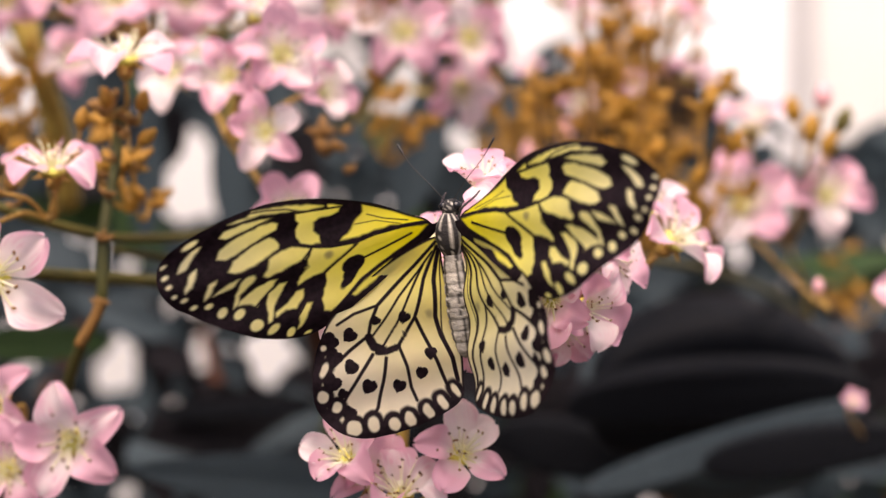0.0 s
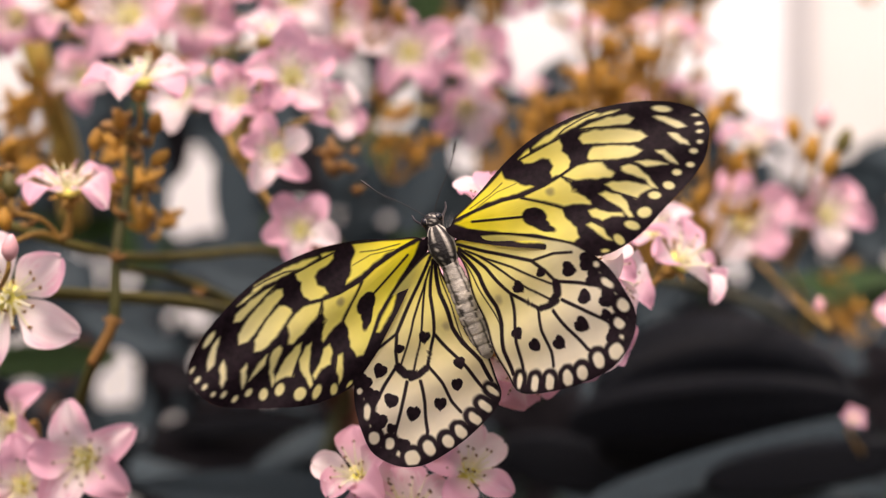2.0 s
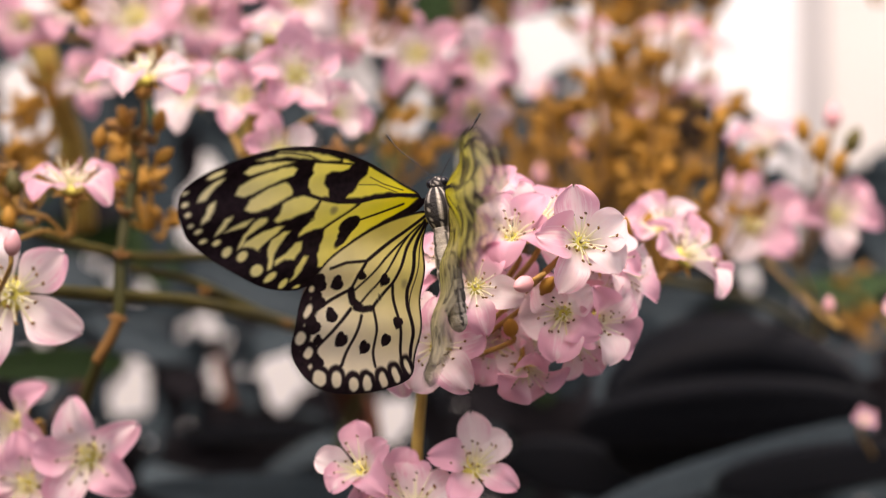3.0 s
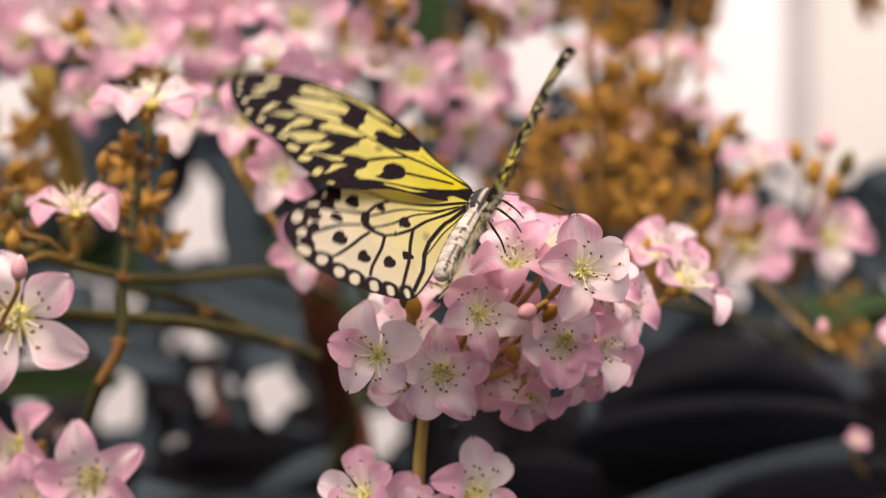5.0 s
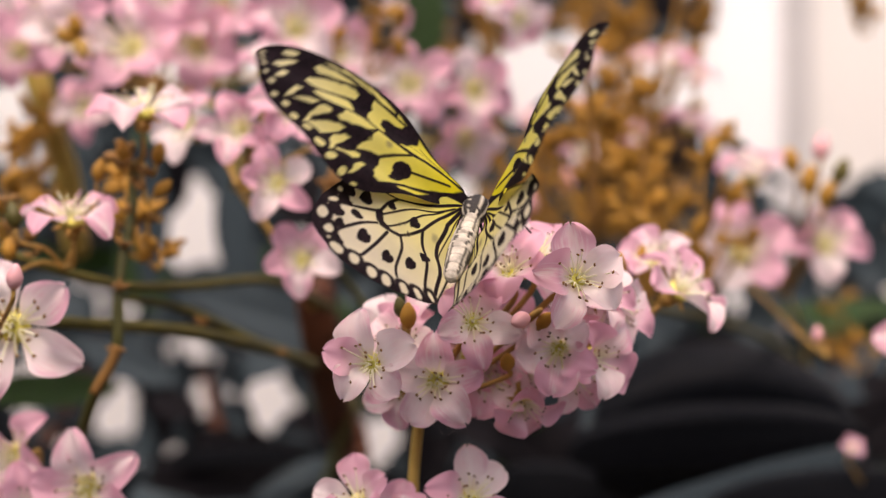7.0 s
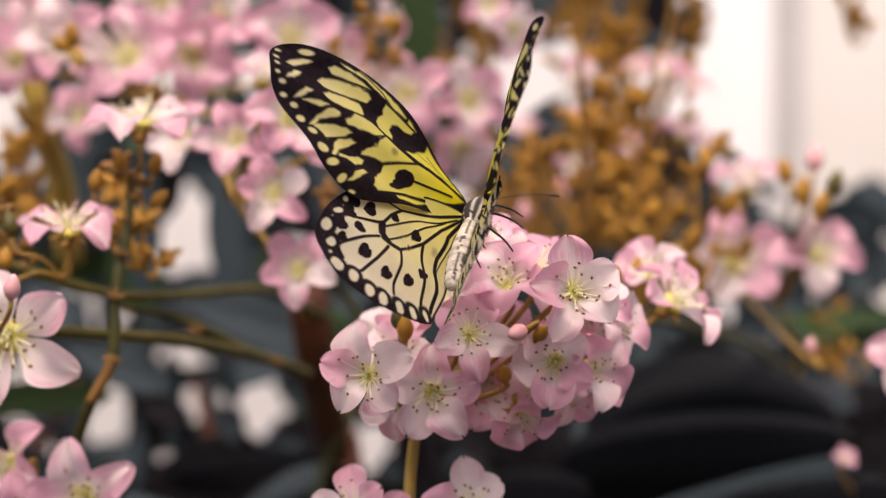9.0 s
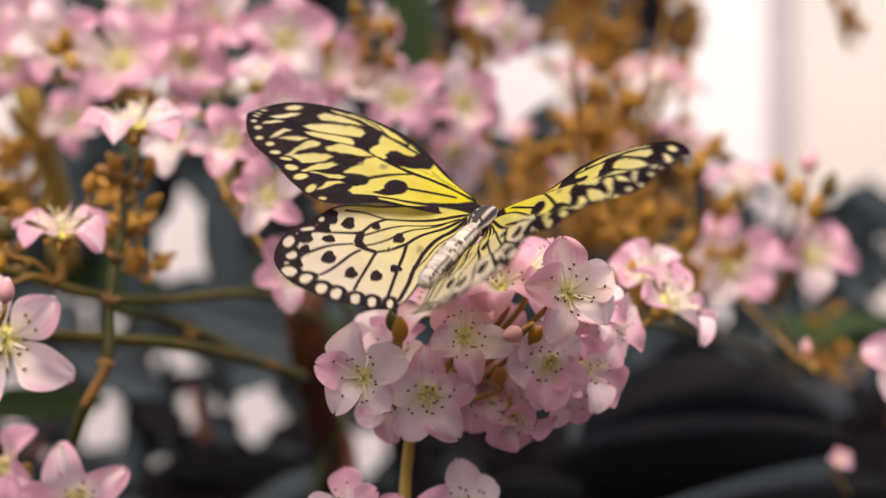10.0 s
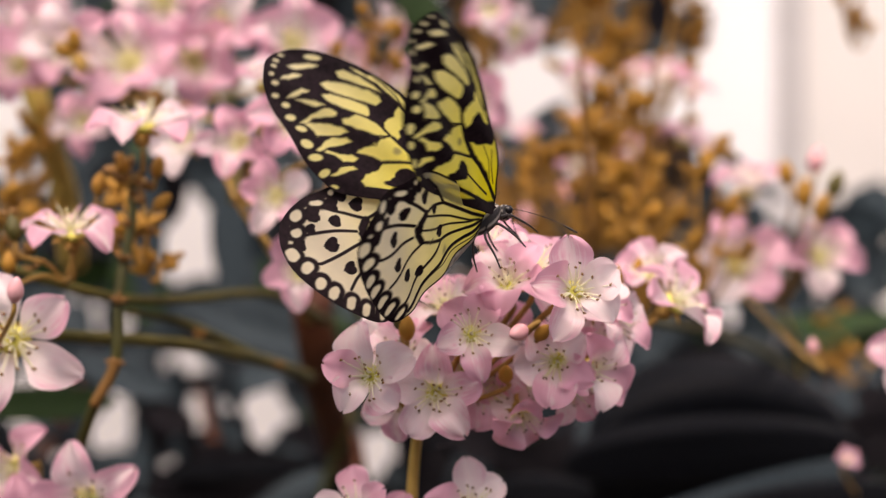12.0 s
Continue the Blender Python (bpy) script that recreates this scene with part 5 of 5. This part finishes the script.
def motions():
    for a in antennae:
        walk(a, [(t, feeler_pose(d)) for t, d in ((0.0, 0), (2.0, 5), (3.2, 10), (4.8, 50), (7.2, 52), (9.5, 48), (10.5, 58), (12.0, 60))])
    walk(blossom, [(t, Matrix.Translation(middle + Vector((0.0002 * s, 0, 0.0001 * s)))) for t, s in (
        (0.0, 0.0), (2.0, 0.0), (2.3, -4.0), (2.5, 7.0), (2.8, -2.0), (3.1, 1.0), (3.5, 0.0), (12.0, 0.0))])
    walk(fly, [(t, body_pose(*v)) for t, *v in (
        (0.0, 4.77, 337.89, -6.81, 99.3, -3.0, -22.6),
        (0.5, 3.17, 337.88, -4.24, 101.8, -10.1, -8.1),
        (1.0, 3.00, 337.93, -4.12, 100.8, -10.6, -6.0),
        (1.5, 1.96, 337.89, -4.60, 96.9, -17.1, -7.8),
        (2.0, 0.82, 337.93, -4.46, 95.3, -22.1, -1.9),
        (2.2, -0.15, 337.88, -3.65, 80.2, -29.1, -15.2),
        (2.3, 0.93, 337.61, -3.71, 76.6, -33.1, 1.3),
        (2.4, 0.08, 337.38, -6.00, 83.6, -39.7, -7.7),
        (2.5, -0.05, 337.26, -4.00, 87.9, -37.3, -5.5),
        (2.533, -0.05, 337.26, -4.00, 87.9, -37.3, -5.5),
        (2.6, -0.73, 337.33, -4.58, 95.3, -43.6, -5.7),
        (2.7, -1.92, 337.59, -4.87, 93.3, -24.0, -1.7),
        (2.8, 1.25, 337.61, -1.26, 86.3, -21.4, -6.9),
        (2.9, 0.55, 338.27, 0.77, 85.6, -16.9, -16.6),
        (3.0, -0.21, 338.84, 1.32, 86.8, -10.6, -19.8),
        (3.033, -0.21, 338.84, 1.32, 86.8, -10.6, -19.8),
        (3.2, 2.17, 337.90, 6.04, 54.6, -8.2, -16.4),
        (4.8, 7.59, 346.05, 7.62, 26.6, -18.5, -40.4),
        (5.0, 7.74, 346.04, 8.38, 35.5, -5.1, -30.2),
        (5.2, 7.29, 345.99, 8.39, 34.7, -5.2, -24.5),
        (5.5, 6.72, 345.94, 8.42, 32.4, -4.4, -17.2),
        (5.8, 7.18, 345.92, 8.73, 30.5, -3.9, -15.8),
        (6.0, 8.56, 345.94, 9.37, 28.8, -1.7, -17.3),
        (6.5, 8.06, 346.01, 9.15, 34.5, -7.1, -21.0),
        (7.0, 7.70, 346.11, 8.91, 32.9, 8.4, -9.3),
        (7.2, 8.11, 346.05, 9.37, 34.3, 11.9, -7.0),
        (8.8, 7.00, 345.98, 10.13, 43.0, -28.3, -37.6),
        (9.0, 8.37, 346.11, 10.96, 40.0, -23.5, -35.9),
        (9.2, 8.36, 346.10, 10.95, 40.6, -23.8, -35.8),
        (9.5, 8.48, 345.97, 9.14, 40.7, 7.0, -21.7),
        (9.7, 9.55, 346.00, 9.36, 36.3, 9.6, -24.7),
        (10.0, 11.09, 346.05, 9.70, 30.9, 13.3, -28.6),
        (10.2, 11.95, 345.89, 10.16, 33.7, -16.8, -58.8),
        (10.5, 12.30, 345.96, 9.95, 30.0, -17.4, -62.5),
        (11.0, 10.93, 346.24, 9.70, 29.1, -9.0, -59.5),
        (11.5, 10.79, 346.16, 8.99, 32.3, -3.4, -57.0),
        (12.0, 9.80, 346.00, 9.70, 36.1, -4.5, -57.9),
    )])
    walk(wing["LF"], [(t, wing_pose("LF", *v)) for t, *v in (
        (0.0, 40.4, -7.8, 9.8),
        (0.5, 30.0, -7.0, 10.3),
        (1.0, 36.8, -7.9, 11.5),
        (1.5, 28.4, -9.7, 2.5),
        (2.0, 26.2, -11.7, 3.5),
        (2.2, 25.8, -5.0, 6.6),
        (2.3, 63.2, -5.2, 20.0),
        (2.4, 30.4, 2.3, 21.9),
        (2.5, 41.4, -2.6, 28.4),
        (2.533, 52.0, -2.6, 28.4),
        (2.6, 33.9, -4.1, 37.3),
        (2.7, 51.6, -15.6, 33.7),
        (2.8, 56.4, -3.9, 30.3),
        (2.9, 53.7, -3.5, 27.9),
        (3.0, 60.1, -4.3, 24.7),
        (3.033, 57.1, -4.3, 24.7),
        (3.2, 27.1, 0.2, 15.3),
        (4.8, 80.1, -17.9, -2.5),
        (5.0, 50.1, -12.7, -3.2),
        (5.2, 25.9, -6.5, -0.6),
        (5.5, 2.5, -4.1, 2.7),
        (5.8, 25.8, -6.4, 3.0),
        (6.0, 59.7, -18.0, 3.1),
        (6.5, 76.2, -15.3, 3.9),
        (7.0, 44.9, -19.1, 4.6),
        (7.2, 28.2, -14.6, 9.8),
        (8.8, 90.1, -12.5, 0.4),
        (9.0, 89.7, -16.0, 7.8),
        (9.2, 91.4, -14.2, 8.8),
        (9.5, 33.5, -14.0, 5.3),
        (9.7, 19.6, -7.0, 4.4),
        (10.0, 18.6, -9.1, 3.0),
        (10.2, 87.9, -15.6, -5.5),
        (10.5, 97.7, -11.7, -5.4),
        (11.0, 63.4, -19.4, 1.9),
        (11.5, 48.6, -17.5, -0.1),
        (12.0, 75.3, -16.9, -2.9),
    )])
    walk(wing["LH"], [(t, wing_pose("LH", *v)) for t, *v in (
        (0.0, 34.7, -6.0, -1.5),
        (0.5, 24.4, -4.0, -12.4),
        (1.0, 33.0, -3.5, -9.4),
        (1.5, 25.3, -7.4, -1.9),
        (2.0, 22.0, -7.9, -0.0),
        (2.2, 25.8, -5.7, 3.9),
        (2.3, 54.1, 8.6, 4.3),
        (2.4, 49.1, 9.3, 7.2),
        (2.5, 51.2, 14.2, 7.3),
        (2.533, 56.0, 14.2, 7.3),
        (2.6, 46.1, 18.5, 2.4),
        (2.7, 57.1, 10.4, 1.5),
        (2.8, 50.8, 8.7, 2.9),
        (2.9, 54.0, 6.6, 8.2),
        (3.0, 62.0, 4.9, 11.9),
        (3.033, 62.0, 4.9, 11.9),
        (3.2, 10.4, 0.6, -4.9),
        (4.8, 84.4, -13.4, -0.6),
        (5.0, 43.7, -4.0, 1.2),
        (5.2, 19.0, -5.0, 1.0),
        (5.5, 4.5, -6.0, 3.5),
        (5.8, 27.0, -7.0, 2.0),
        (6.0, 53.8, -9.1, 2.1),
        (6.5, 73.7, -6.5, 0.7),
        (7.0, 34.5, -8.0, 2.2),
        (7.2, 23.4, -6.9, 5.7),
        (8.8, 84.6, -6.4, -0.7),
        (9.0, 81.0, -7.6, 3.5),
        (9.2, 80.0, -7.6, 3.5),
        (9.5, 24.9, -4.7, 4.5),
        (9.7, 19.7, -4.8, 5.2),
        (10.0, 12.4, -4.9, 6.2),
        (10.2, 83.0, -8.0, -1.0),
        (10.5, 88.2, -5.2, -1.4),
        (11.0, 55.2, -11.6, 1.6),
        (11.5, 45.9, -10.7, -0.7),
        (12.0, 70.4, -9.6, -1.3),
    )])
    walk(wing["RF"], [(t, wing_pose("RF", *v)) for t, *v in (
        (0.0, 33.7, 5.8, -18.2),
        (0.5, 38.1, 8.0, -30.4),
        (1.0, 30.3, 5.0, -25.0),
        (1.5, 20.8, -2.4, -16.3),
        (2.0, 17.1, -0.4, -23.7),
        (2.2, 32.8, -2.4, -5.6),
        (2.3, 131.1, -12.7, 2.7),
        (2.4, 85.4, -15.0, -4.0),
        (2.5, 129.6, -2.6, 21.7),
        (2.533, 148.0, -2.6, 21.7),
        (2.6, 115.2, 10.8, 1.5),
        (2.7, 68.6, -4.9, -20.1),
        (2.8, 131.3, -1.3, -12.6),
        (2.9, 70.2, -6.9, -19.9),
        (3.0, 64.6, -11.3, -10.4),
        (3.033, 86.6, -11.3, -10.4),
        (3.2, 59.4, -27.5, 0.3),
        (4.8, 46.3, -20.8, 3.2),
        (5.0, 49.5, -24.9, 2.2),
        (5.2, 30.1, -16.9, 1.2),
        (5.5, 9.0, -11.1, -0.2),
        (5.8, 23.6, -12.9, -0.3),
        (6.0, 62.8, -17.3, 0.3),
        (6.5, 67.7, -16.8, 4.9),
        (7.0, 70.4, -17.5, 1.3),
        (7.2, 60.4, -16.8, 2.2),
        (8.8, 36.2, -16.9, 2.0),
        (9.0, 40.3, -20.9, 4.6),
        (9.2, 37.9, -19.8, 4.3),
        (9.5, 47.1, -16.5, 1.7),
        (9.7, 42.0, -11.2, 1.0),
        (10.0, 36.8, -15.2, -0.6),
        (10.2, 43.4, -23.1, 4.8),
        (10.5, 48.7, -19.2, 5.1),
        (11.0, 40.0, -16.3, 9.4),
        (11.5, 37.3, -7.2, 8.8),
        (12.0, 60.9, -14.9, 10.5),
    )])
    walk(wing["RH"], [(t, wing_pose("RH", *v)) for t, *v in (
        (0.0, 39.4, 11.9, -9.9),
        (0.5, 42.4, 14.1, -16.9),
        (1.0, 35.4, 10.4, -16.5),
        (1.5, 28.7, 3.7, -10.8),
        (2.0, 25.6, 6.0, -17.0),
        (2.2, 43.3, 0.9, -1.0),
        (2.3, 81.0, -17.4, -16.4),
        (2.4, 71.0, -12.9, -22.0),
        (2.5, 120.6, 15.4, 3.1),
        (2.533, 120.6, 15.4, 3.1),
        (2.6, 77.8, -7.7, -25.0),
        (2.7, 55.9, 8.9, -22.5),
        (2.8, 70.2, 0.0, -19.8),
        (2.9, 62.7, 0.9, -17.2),
        (3.0, 63.1, -3.1, -17.9),
        (3.033, 81.1, -3.1, -17.9),
        (3.2, 59.4, 0.4, 0.0),
        (4.8, 47.9, -11.6, 9.0),
        (5.0, 45.6, -5.1, 2.3),
        (5.2, 31.0, -7.5, 3.1),
        (5.5, 18.3, -11.2, 4.4),
        (5.8, 28.9, -5.2, 3.2),
        (6.0, 54.2, -19.1, 1.5),
        (6.5, 63.9, -6.1, 0.5),
        (7.0, 61.9, -11.0, 1.0),
        (7.2, 58.9, -17.0, 0.9),
        (8.8, 33.8, -12.5, 2.7),
        (9.0, 34.1, -14.8, 2.4),
        (9.2, 37.1, -14.8, 2.4),
        (9.5, 48.0, -9.1, 2.3),
        (9.7, 42.6, -8.6, 2.8),
        (10.0, 40.4, -7.8, 3.5),
        (10.2, 44.9, -9.2, 3.4),
        (10.5, 51.0, -9.2, 3.4),
        (11.0, 34.6, -10.1, 11.9),
        (11.5, 38.4, -1.9, 7.8),
        (12.0, 57.4, -7.0, 5.2),
    )])


motions()
